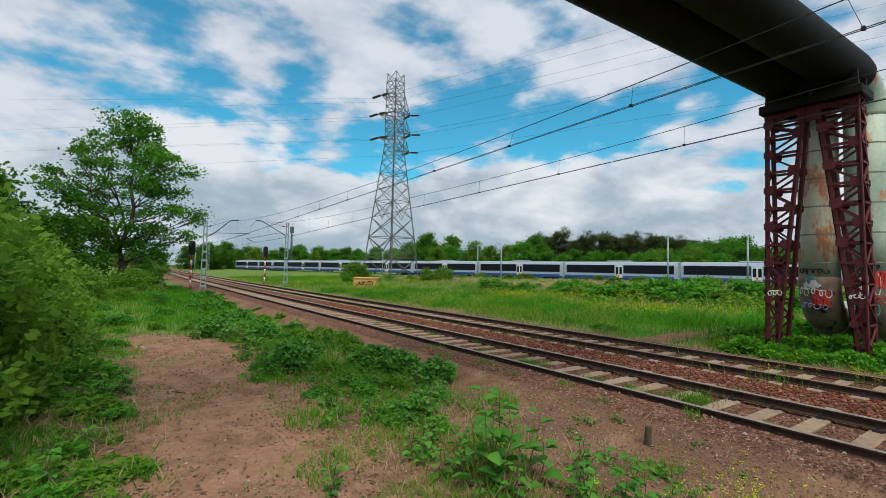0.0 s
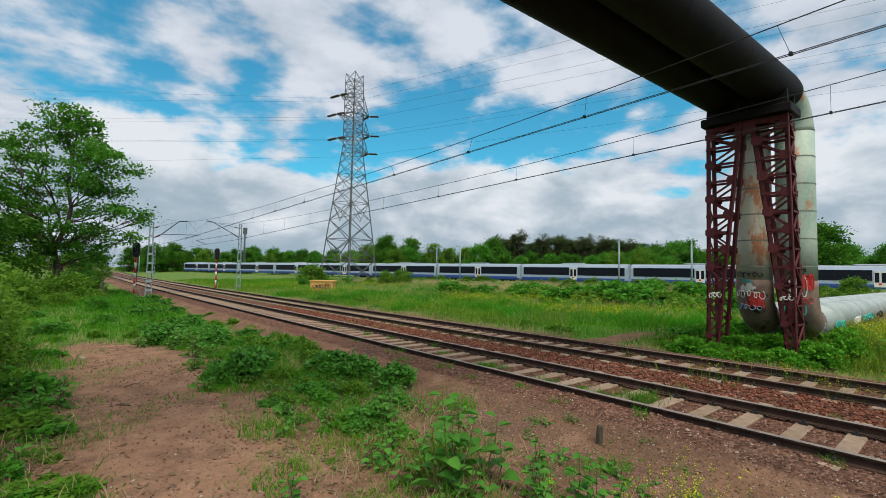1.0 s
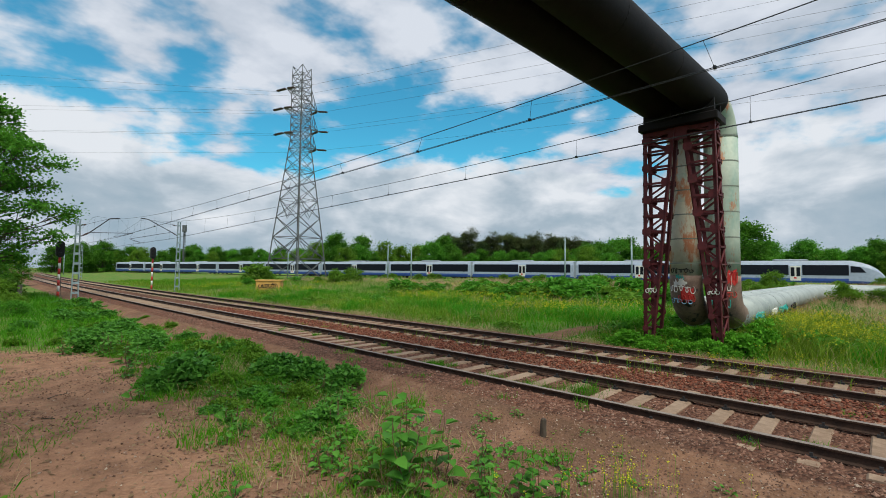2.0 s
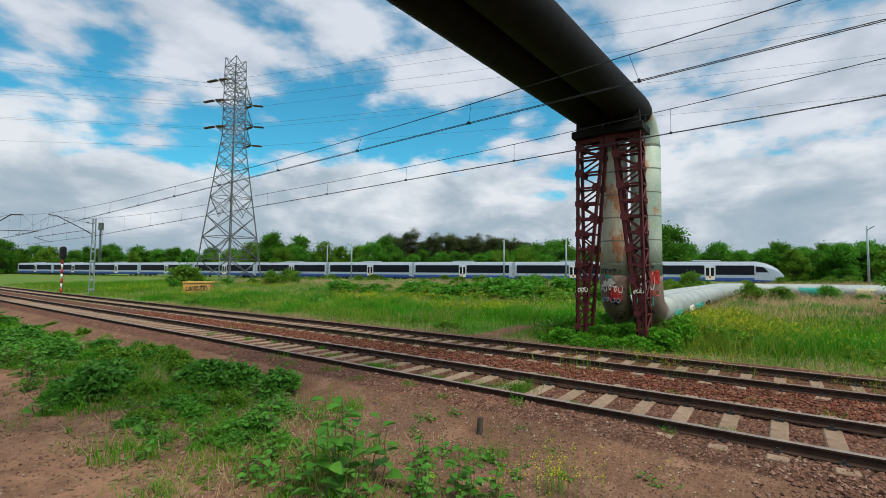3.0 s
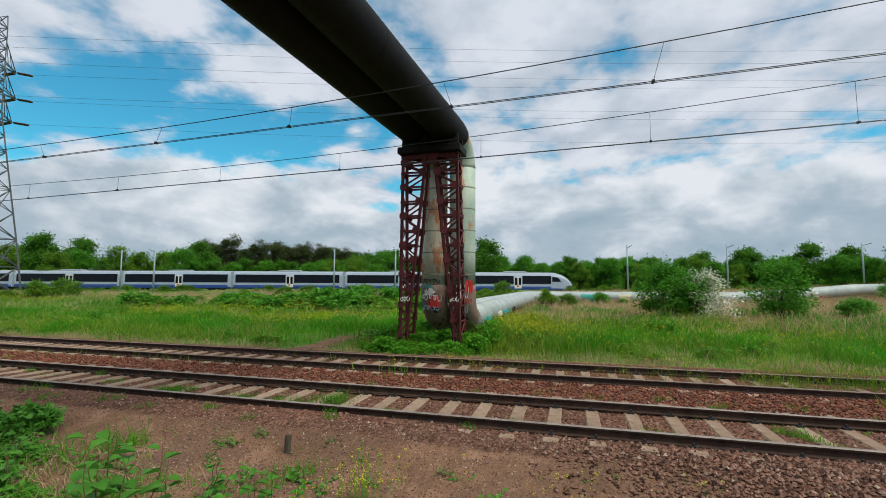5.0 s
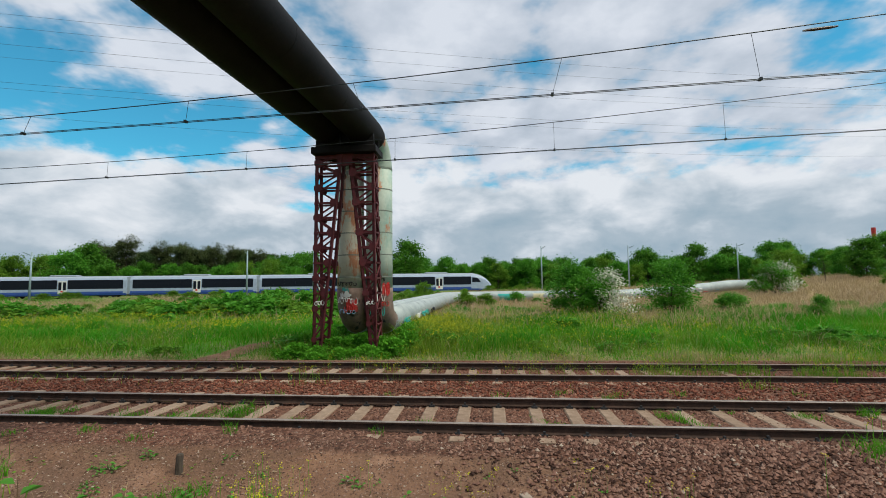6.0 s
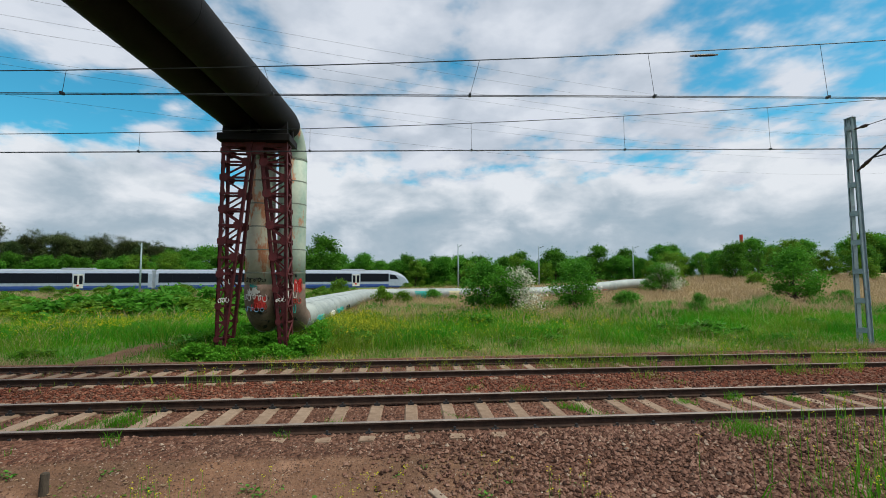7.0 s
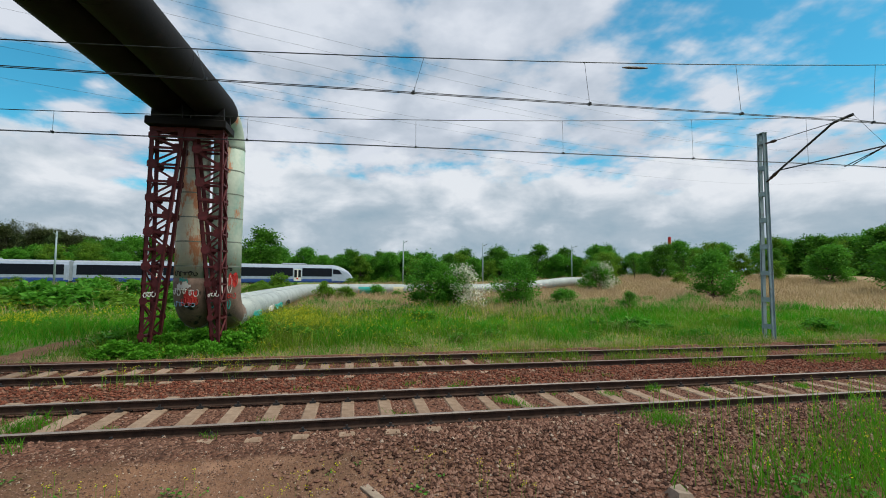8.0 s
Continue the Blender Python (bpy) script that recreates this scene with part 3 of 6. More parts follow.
def make_pipe(y, index):
    t = thing("heating_pipe", "large black and grey-green heating pipe crossing above the railway tracks", "pipe", "pair of heating pipes")
    r = PIPE_R
    # level run over the tracks, ending in the upper bend
    def over(x, z=PIPE_Z):
        return (x, OVER_YS[index] + SLANT * (x - 16.3), z + RISE * (min(x, 16.3) - 16.3))
    bend_c = PIPE_Z - 1.05
    upper = [over(x) for x in (-26, -10, 0, 8, 14.2)] + [over(px, pz) for px, _, pz in arc(15.70, bend_c, 1.05, 90, 68, y, 5)]
    last = Vector(upper[-1])
    out = (last - Vector(upper[-2])).normalized()
    upper += [tuple(last + out * 0.05), tuple(last + out * 0.09)]
    # black coat and rust are its own; underside shade is painted in too
    part("overhead_run", Geo().tube(upper, [OVER_R] * (len(upper) - 2) + [OVER_R * 0.97, OVER_R * 0.90], 32), PIPE_DARK, t, "black-coated level run with rust stains, underside shade in its colour", True)
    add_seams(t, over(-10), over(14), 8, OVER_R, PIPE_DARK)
    turn = []
    for k, (px, _, pz) in enumerate(arc(15.9, bend_c, 1.05, 84, 0, y, 11)):
        f = k / 10
        turn.append((px, over(px)[1] * (1 - f) + y * f, pz))
    part("upper_elbow", Geo().tube(turn, r * 0.985, 32), RISER, t, "grey-green bend", True)
    x = 16.95
    part("riser", Geo().tube([(x, y, bend_c), (x, y, 5.0), (x, y, 3.5), (x, y, 2.2)], r * 0.985, 32), RISER_TAN if index else RISER, t, "rusty tan sheet-clad riser" if index else "grey-green sheet-clad riser with rust streaks", True)
    add_seams(t, (x, y, 7.0), (x, y, 2.2), 6, r * 0.985, SEAM)
    part("riser_base", Geo().tube([(x, y, 2.2), (x, y, 2.0)] + [(x + 1.05 - 1.05 * math.cos(a), y, 2.0 - 1.05 * math.sin(a)) for a in np.linspace(0.12, 1.57, 10)], r * 1.0, 32), RISER_LOW, t, "dark painted foot covered in graffiti", True)
    # run along the ground
    off = 0.0 if index == 0 else 1.02
    low = [(17.7, y, 0.95), (24, y, 0.97), (32, y, 1.0), (40, y - 0.3, 1.06)]
    if index == 0:
        low += [(44.6, 3.1, 1.1), (45.7, 2.5, 1.1), (46.15, 1.2, 1.1)]
    else:
        low += [(45.6, 4.1, 1.1), (46.8, 3.4, 1.1), (47.2, 1.8, 1.1)]
    for px, py, pz in GROUND_RUN[1:]:
        low.append((px + off, py, pz))
    part("ground_run", Geo().tube(low, r, 24), CLADDING, t, "pale sheet-clad run lying low over the meadow", True)
    for a, b, k in (((18.5, y, 0.953), (32, y, 1.0), 6),):
        add_seams(t, a, b, k, r, CLADDING)
    if index == 0:
        for y0, y1, m in ((-1.2, -3.0, TEAL_PAINT), (-4.6, -5.6, CREAM_PAINT), (-6.6, -7.2, CREAM_PAINT), (-8.9, -9.2, BLACK_PAINT), (-9.6, -9.8, BLACK_PAINT), (-10.4, -10.8, BLACK_PAINT)):
            side_patch(t, (46.2, y0, 1.12), (46.22, y1, 1.12), r + 0.012, m, 150, 245)
        for y0, y1, m in ((-20.2, -20.7, RED_PAINT), (-20.9, -21.2, WHITE_PAINT), (-21.4, -21.9, RED_PAINT), (-22.3, -23.3, BLUE_PAINT)):
            z0, z1 = [1.45 + 0.50 * (-19.5 - v) / 6.0 for v in (y0, y1)]
            x0, x1 = [48.0 + 2.6 * (-19.5 - v) / 6.0 for v in (y0, y1)]
            side_patch(t, (x0, y0, z0), (x1, y1, z1), r + 0.02, m, 165, 235)
    return t


PIPES = [make_pipe(y, i) for i, y in enumerate(PIPE_YS)]


def stroke(points, width=0.03):
    """One unbroken sprayed line through the points, with mitred joints."""
    return Geo().tube(points, width / 2, 4)


def loops(count, seed):
    """A line of uneven loops and hooks: along from 0 to 1, and up and down from -1 to 1."""
    rng = random.Random(seed)
    out = []
    for i in range(count):
        tall, wide, turn = rng.uniform(0.5, 1.0), rng.uniform(0.35, 0.9), rng.choice((-1, 1))
        lift = rng.uniform(-0.25, 0.25)
        for k in range(7):
            a = 2 * math.pi * k / 7
            out.append(((i + 0.5 + wide * math.sin(a) * turn * 0.5 + 0.12 * k / 7) / count, max(-1.0, min(1.0, lift + tall * math.cos(a)))))
    return out


def scrawl(parent, cx, cy, cz, w, h, r, mat, seed, turn=0.0):
    """Unreadable sprayed writing: one looping line lying on a round pipe."""
    pts = []
    for u, v in loops(max(3, int(w / 0.15)), seed):
        a = radians(180 + turn) - (u - 0.5) * w / r
        pts.append((cx + (r + 0.008) * math.cos(a), cy + (r + 0.008) * math.sin(a), cz + v * h / 2))
    part("graffiti", stroke(pts, 0.03), mat, parent, "sprayed scrawl")


def sprayed_field(parent, cy, z0, z1, a0, a1, mat, seed):
    """A sprayed field with a ragged outline on the western flank of a riser."""
    rng = random.Random(seed)
    n, r = 12, 0.497
    vs = []
    for row in range(2):
        for k in range(n):
            a = radians(a0 + (a1 - a0) * k / (n - 1))
            edge_z = (z0, z1)[row] + rng.uniform(-0.07, 0.07)
            vs.append((16.95 + r * math.cos(a), cy + r * math.sin(a), edge_z))
    part("sprayed_patch", Geo().add(vs, [(k, k + 1, n + k + 1, n + k) for k in range(n - 1)]), mat, parent, "spray-painted field")


sprayed_field(PIPES[1], 4.66, 1.42, 1.80, 178, 222, RED_PAINT, 31)
sprayed_field(PIPES[1], 4.66, 1.86, 2.05, 150, 200, WHITE_PAINT, 32)
sprayed_field(PIPES[0], 3.58, 1.75, 2.25, 168, 196, WHITE_PAINT, 33)
sprayed_field(PIPES[0], 3.58, 1.95, 2.35, 206, 236, RED_PAINT, 34)
sprayed_field(PIPES[1], 4.66, 2.08, 2.2, 160, 190, TEAL_PAINT, 35)
scrawl(PIPES[1], 16.95, 4.66, 2.35, 0.75, 0.18, 0.49, BLACK_PAINT, 1)
scrawl(PIPES[1], 16.95, 4.66, 1.75, 0.85, 0.26, 0.49, WHITE_PAINT, 2)
scrawl(PIPES[1], 16.96, 4.66, 1.42, 0.55, 0.36, 0.50, RED_PAINT, 3, 20)
scrawl(PIPES[1], 16.95, 4.66, 1.35, 0.7, 0.22, 0.49, BLUE_PAINT, 21)
scrawl(PIPES[0], 16.95, 3.58, 1.35, 0.7, 0.3, 0.49, TEAL_PAINT, 22)
scrawl(PIPES[0], 16.95, 3.58, 1.65, 0.5, 0.2, 0.49, RED_PAINT, 23, 30)
scrawl(PIPES[0], 16.95, 3.58, 2.5, 0.6, 0.16, 0.49, BLACK_PAINT, 4, 8)
scrawl(PIPES[0], 16.95, 3.58, 1.95, 0.55, 0.7, 0.49, WHITE_PAINT, 5, 10)
scrawl(PIPES[0], 16.95, 3.58, 2.15, 0.25, 0.5, 0.495, RED_PAINT, 6, 48)
for fx, fm, sd, ln in ((19.2, TEAL_PAINT, 11, 1.6), (22.5, WHITE_PAINT, 12, 1.2), (24.2, TEAL_PAINT, 13, 2.4), (28.0, BLACK_PAINT, 14, 1.5)):
    side_y = PIPE_YS[0] - PIPE_R + 0.015
    part("graffiti", stroke([(fx + u * ln, side_y, 0.80 + 0.15 * v) for u, v in loops(6, sd)], 0.06), fm, PIPES[0], "sprayed scrawl")


# ---- steel trestle ----
def make_trestle():
    t = thing("trestle", "red-oxide painted steel lattice trestle carrying two heating pipes", "steel support")
    z_top = 6.68
    xf = 15.05                 # front frame

    def back(z):
        return 15.78 - 0.055 * z   # back frame, closing in towards the head

    # beam and saddles share the pipe's black, which has shade painted in
    part("cap_beam", Geo().box((14.75, 3.16, z_top), (15.75, 5.36, z_top + 0.22), bevel=0.02), PIPE_DARK, t, "steel head beam in the dark pipe colour with painted shade")
    for y in OVER_YS:
        for x in (15.0, 15.7):
            g = Geo()
            vs = [(x + dx, y + 0.44 * math.cos(radians(a)) * (1 if k else 1.0), PIPE_Z + 0.53 * math.sin(radians(a))) for dx in (-0.06, 0.06) for k, a in enumerate(range(205, 336, 13))]
            n = len(vs) // 2
            base = [(x + dx, y + s * 0.42, z_top + 0.22) for dx in (-0.06, 0.06) for s in (-1, 1)]
            m = len(vs)
            fs = [tuple(range(n)) + (m + 1, m), tuple(range(2 * n - 1, n - 1, -1)) + (m + 2, m + 3), (0, m, m + 2, n), (n - 1, 2 * n - 1, m + 3, m + 1)]
            fs += [(k, n + k, n + k + 1, k + 1) for k in range(n - 1)]
            g.add(vs + base, fs)
            part("saddle", g, PIPE_DARK, t, "pipe saddle in the dark pipe colour with painted shade")
    legs = ((5.31, 5.36, 4.35, 5.04), (3.27, 3.17, 4.20, 3.42))   # outer top, outer foot, inner top, inner foot
    z0 = 0.05
    levels = [0.05, 0.55, 1.05, 1.55, 2.05, 2.55, 3.05, 3.55, 4.05, 4.55, 5.05, 5.55, 6.05, 6.4, 6.66]
    for ot, of, it, inf in legs:
        leg = part("leg", Geo().box((xf - 0.16, min(of, inf) - 0.12, -0.15), (back(0) + 0.16, max(of, inf) + 0.12, 0.05), bevel=0.03), CONCRETE, t, "concrete footing under a lattice leg")

        def outer(z):
            return of + (ot - of) * (z - z0) / (z_top - z0)

        def inner(z):
            return inf + (it - inf) * (z - z0) / (z_top - z0)

        sgn = 1 if ot > it else -1
        for side in (-1, 1):
            def at(f, z):
                return (xf if side < 0 else back(z), f(z), z)
            for f in (outer, inner):
                part("chord", Geo().angle(at(f, z0), at(f, z_top), 0.115, 0.025, out=(0, 1 if f is inner else -1, 0) if sgn > 0 else (0, -1 if f is inner else 1, 0)), RED_STEEL, leg)
            for z in levels[1:-1]:
                part("strut", Geo().bar(at(outer, z), at(inner, z), 0.05, 0.065), RED_STEEL, leg)
            for i in range(len(levels) - 1):
                a, b = levels[i], levels[i + 1]
                p, q = (at(outer, a), at(inner, b)) if i % 2 else (at(inner, a), at(outer, b))
                part("diagonal", Geo().bar(p, q, 0.045, 0.05), RED_STEEL, leg)
            for i, z in enumerate(levels[1:]):
                for f in (inner, outer):
                    if (i % 2 == 1) != (f is inner):
                        continue
                    w = min(0.13, 0.03 + abs(outer(z) - inner(z)) * 0.16)
                    cx, cy, _ = at(f, z)
                    cy += w * 0.9 * (1 if f is inner else -1) * sgn
                    ring = [(-w, -w * 0.55), (-w * 0.5, -w), (w * 0.5, -w), (w, -w * 0.55), (w, w * 0.55), (w * 0.5, w), (-w * 0.5, w), (-w, w * 0.55)]
                    vs = [(cx + d, cy + u, z + v) for d in (-0.064 * -side, -0.050 * -side) for u, v in ring]
                    part("gusset_plate", Geo().add(vs, [tuple(range(8)), tuple(range(15, 7, -1))] + [(k, 8 + k, 8 + (k + 1) % 8, (k + 1) % 8) for k in range(8)]), RED_STEEL, leg)
        for i in range(len(levels) - 1):
            a, b = levels[i], levels[i + 1]
            for f in (outer,):
                p, q = ((xf, f(a), a), (back(b), f(b), b)) if i % 2 else ((back(a), f(a), a), (xf, f(b), b))
                part("lacing_bar", Geo().bar(p, q, 0.035, 0.035), RED_STEEL, leg)
                part("tie_bar", Geo().bar((xf, f(b), b - 0.02), (back(b), f(b), b - 0.02), 0.035, 0.045), RED_STEEL, leg)
        y0 = (outer(1.75) + inner(1.75)) / 2
        part("graffiti", stroke([(xf - 0.075, y0 + 0.17 - 0.34 * u, 1.72 + 0.085 * v) for u, v in loops(3, int(of * 10))], 0.028), WHITE_PAINT, leg, "white sprayed scrawl")
    part("head_plate", Geo().box((xf - 0.07, 4.02, 6.28), (xf - 0.052, 4.54, z_top)), RED_STEEL, t)
    part("head_tie", Geo().bar((xf, 3.27, 6.60), (xf, 5.31, 6.60), 0.08, 0.12), RED_STEEL, t)
    part("head_tie", Geo().bar((back(6.6), 3.27, 6.60), (back(6.6), 5.31, 6.60), 0.06, 0.08), RED_STEEL, t)


make_trestle()


# ---- overhead line ----
SPAN = 66.0
MAST_Y = -15.6


def messenger(y, low, k=0.0018):
    """Height of the carrying wire: one sagging span after another."""
    u = (y - (MAST_Y + SPAN / 2)) / SPAN
    u = (u + 0.5) % 1.0 - 0.5
    return low + k * (u * SPAN) ** 2 - 0.021 * max(0.0, min(22.0, y - 18.0))


def contact(y, z):
    return z - 0.021 * max(-16.0, min(40.0, y))


def make_line(xc, low, zc, label, sag, gap, first, slant):
    t = thing("overhead_line", label, "overhead wires")
    ys = list(np.arange(-81, 249.1, 2.0)) + [249]
    part("carrying_wire", Geo().tube([(xc + float(bend(y)), y, messenger(y, low, sag)) for y in ys], 0.0085, 6), WIRE, t)
    for dx in (-0.025, 0.025):
        part("contact_wire", Geo().tube([(xc + dx + float(bend(y)), y, contact(y, zc)) for y in ys], 0.0068, 6), WIRE, t)
    for i in range(-20, 50):
        y = first + i * gap
        lean = slant * math.sin(2.3 * i + 1.0)
        za, zb = messenger(y + lean, low, sag), contact(y, zc)
        if za - zb > 0.08:
            x = xc + float(bend(y))
            g = Geo().tube([(x, y, zb), (x + 0.02, y + lean, za)], 0.004, 5)
            g.box((x - 0.035, y - 0.02, zb - 0.015), (x + 0.035, y + 0.02, zb + 0.03))
            part("dropper", g, WIRE, t)
    return t


LINE_A = make_line(7.95, 5.36, 5.36, "pair of contact wires with carrying wire and droppers", 0.0018, 3.25, 1.68, 0.18)
LINE_B = make_line(11.565, 5.60, 5.47, "contact wire with carrying wire and droppers over the weedy track", 0.0016, 3.95, -2.1, 0.0)
part("tension_insulator", Geo().tube([(7.95, -5.5, 6.22), (7.95, -5.62, 6.23), (7.95, -5.9, 6.25), (7.95, -6.02, 6.26)], [0.012, 0.024, 0.024, 0.012], 10), INSULATOR, LINE_A, "dark insulator in the wire")


def make_mast(x, y, side, top, wire_x, low, zc, sag):
    """A two-legged plated mast with cantilever; side +1: arm towards +x."""
    t = thing("catenary_mast", "grey-green steel catenary mast with a tubular cantilever arm", "catenary mast", "catenary masts")
    z0 = land_at(x, y)
    t.location = (x, y, z0 - 0.05)
    h = top - z0 + 0.05
    for s in (-1, 1):
        # tapered channel legs
        g = Geo()
        w0, w1 = 0.19, 0.105
        for a, b, c, d in ((-0.035, 0.035, -0.075, -0.063), (-0.035, 0.035, 0.063, 0.075), (-0.02 * s - 0.012, -0.02 * s + 0.012, -0.075, 0.075)):
            vs = [(s * w0 + a, c, 0), (s * w0 + b, c, 0), (s * w0 + b, d, 0), (s * w0 + a, d, 0), (s * w1 + a, c, h), (s * w1 + b, c, h), (s * w1 + b, d, h), (s * w1 + a, d, h)]
            g.add(vs, [(3, 2, 1, 0), (4, 5, 6, 7), (0, 1, 5, 4), (1, 2, 6, 5), (2, 3, 7, 6), (3, 0, 4, 7)])
        part("mast_leg", g, MAST_PAINT, t)
    for i, zz in enumerate(np.linspace(0.55, h - 0.35, 8)):
        w = 0.19 - 0.085 * zz / h
        part("batten_plate", Geo().box((-w - 0.03, -0.087, zz - 0.08), (w + 0.03, -0.076, zz + 0.08)), MAST_PAINT, t)
        part("batten_plate", Geo().box((-w - 0.03, 0.076, zz - 0.08), (w + 0.03, 0.087, zz + 0.08)), MAST_PAINT, t)
    part("mast_cap", Geo().box((-0.15, -0.09, h), (0.15, 0.09, h + 0.02)), MAST_PAINT, t)
    part("footing", Geo().box((-0.4, -0.35, -0.4), (0.4, 0.35, 0.02), bevel=0.03), CONCRETE, t, "concrete footing")
    base = t.location.z
    dx = wire_x - x
    z_wire = messenger(y, low, sag) - base
    zc_ = contact(y, zc) - base

    def along(p, q, f):
        return tuple(p[k] + (q[k] - p[k]) * f for k in range(3))

    root, elbow = (side * 0.14, 0, z_wire - 1.44), (side * 0.66, 0, z_wire - 1.12)
    knee, tip = (dx - side * 0.52, 0, z_wire - 0.03), (dx + side * 0.08, 0, z_wire + 0.03)
    part("cantilever", Geo().tube([elbow, along(elbow, knee, 0.5), along(elbow, knee, 0.96), along(knee, tip, 0.06), tip], [0.036, 0.036, 0.036, 0.042, 0.045], 10), STEEL_DARK, t, "dark tubular arm with a bent tip")
    part("arm_insulator", Geo().tube([along(root, elbow, f) for f in (0, 0.25, 0.35, 0.5, 0.6, 0.8, 1.0)], [0.03, 0.035, 0.06, 0.045, 0.065, 0.05, 0.035], 10), INSULATOR, t)
    top_root = (side * 0.12, 0, h - 0.42)
    part("stay_rod", Geo().tube([top_root, knee], 0.012, 6), STEEL_DARK, t)
    part("stay_insulator", Geo().tube([along(top_root, knee, f) for f in (0.02, 0.08, 0.12, 0.17, 0.2)], [0.03, 0.03, 0.055, 0.055, 0.02], 10), INSULATOR, t)
    reg_end = (dx + side * 0.92, 0, zc_ + 0.36)
    part("registration_arm", Geo().tube([elbow, reg_end], 0.022, 8), STEEL_DARK, t)
    part("hanger_wire", Geo().tube([tip, reg_end], 0.005, 5), WIRE, t)
    part("steady_arm", Geo().tube([reg_end, (dx, 0, zc_ + 0.02)], 0.014, 6), STEEL_DARK, t)
    part("steady_arm", Geo().tube([reg_end, (dx - side * 0.25, 0, zc_ + 0.02)], 0.014, 6), STEEL_DARK, t)
    return t


make_mast(14.68, MAST_Y, -1, 7.76, 11.565, 5.60, 5.47, 0.0016)
make_mast(14.95, 50.4, -1, 6.9, 11.74, 5.46, 5.44, 0.0018)
make_mast(5.7, 40.5, 1, 5.6, 8.03, 5.36, 5.34, 0.0018)
make_mast(16.6, 116.4, -1, 6.9, 13.3, 5.46, 5.44, 0.0018)


# ---- signals ----
def make_signal(x, y, h, label):
    z = land_at(x, y)
    t = thing("railway_signal", label, "signal", "railway signals", at=(x, y, z - 0.05))
    seg = (h - 1.25) / 7
    for i in range(7):
        part("post_band", Geo().tube([(0, 0, i * seg), (0, 0, (i + 1) * seg)], 0.085, 14), RED_PAINT if i % 2 == 0 else WHITE_PAINT, t, "red band" if i % 2 == 0 else "white band", True)
    g = Geo()
    vs, fs = [], []
    n = 20
    for yy in (-0.17, 0.05):
        for k in range(n):
            a = 2 * math.pi * k / n
            vs.append((0.27 * math.cos(a), yy, h - 0.62 + 0.27 * math.sin(a) + (0.36 if math.sin(a) >= 0 else -0.36)))
    fs = [tuple(range(n)), tuple(range(2 * n - 1, n - 1, -1))] + [(k, n + k, n + (k + 1) % n, (k + 1) % n) for k in range(n)]
    head = part("signal_head", g.add(vs, fs), BLACK_PAINT, t, "black oval signal head")
    for k in range(3):
        zz = h - 0.28 - k * 0.34
        part("visor", Geo().tube([(0, -0.17, zz), (0, -0.36, zz - 0.02)], [0.12, 0.11], 14), BLACK_PAINT, head)
    part("ladder_rail", Geo().bar((0.16, 0.16, 0), (0.12, 0.12, h - 1.3), 0.03), STEEL_DARK, t)


make_signal(5.35, 45.5, 4.3, "light signal with black head on a red and white post")
make_signal(14.4, 57.0, 4.6, "light signal on a red and white post beside the far track")


# ---- electricity pylon ----
PYLON = (41.65, 75.8)


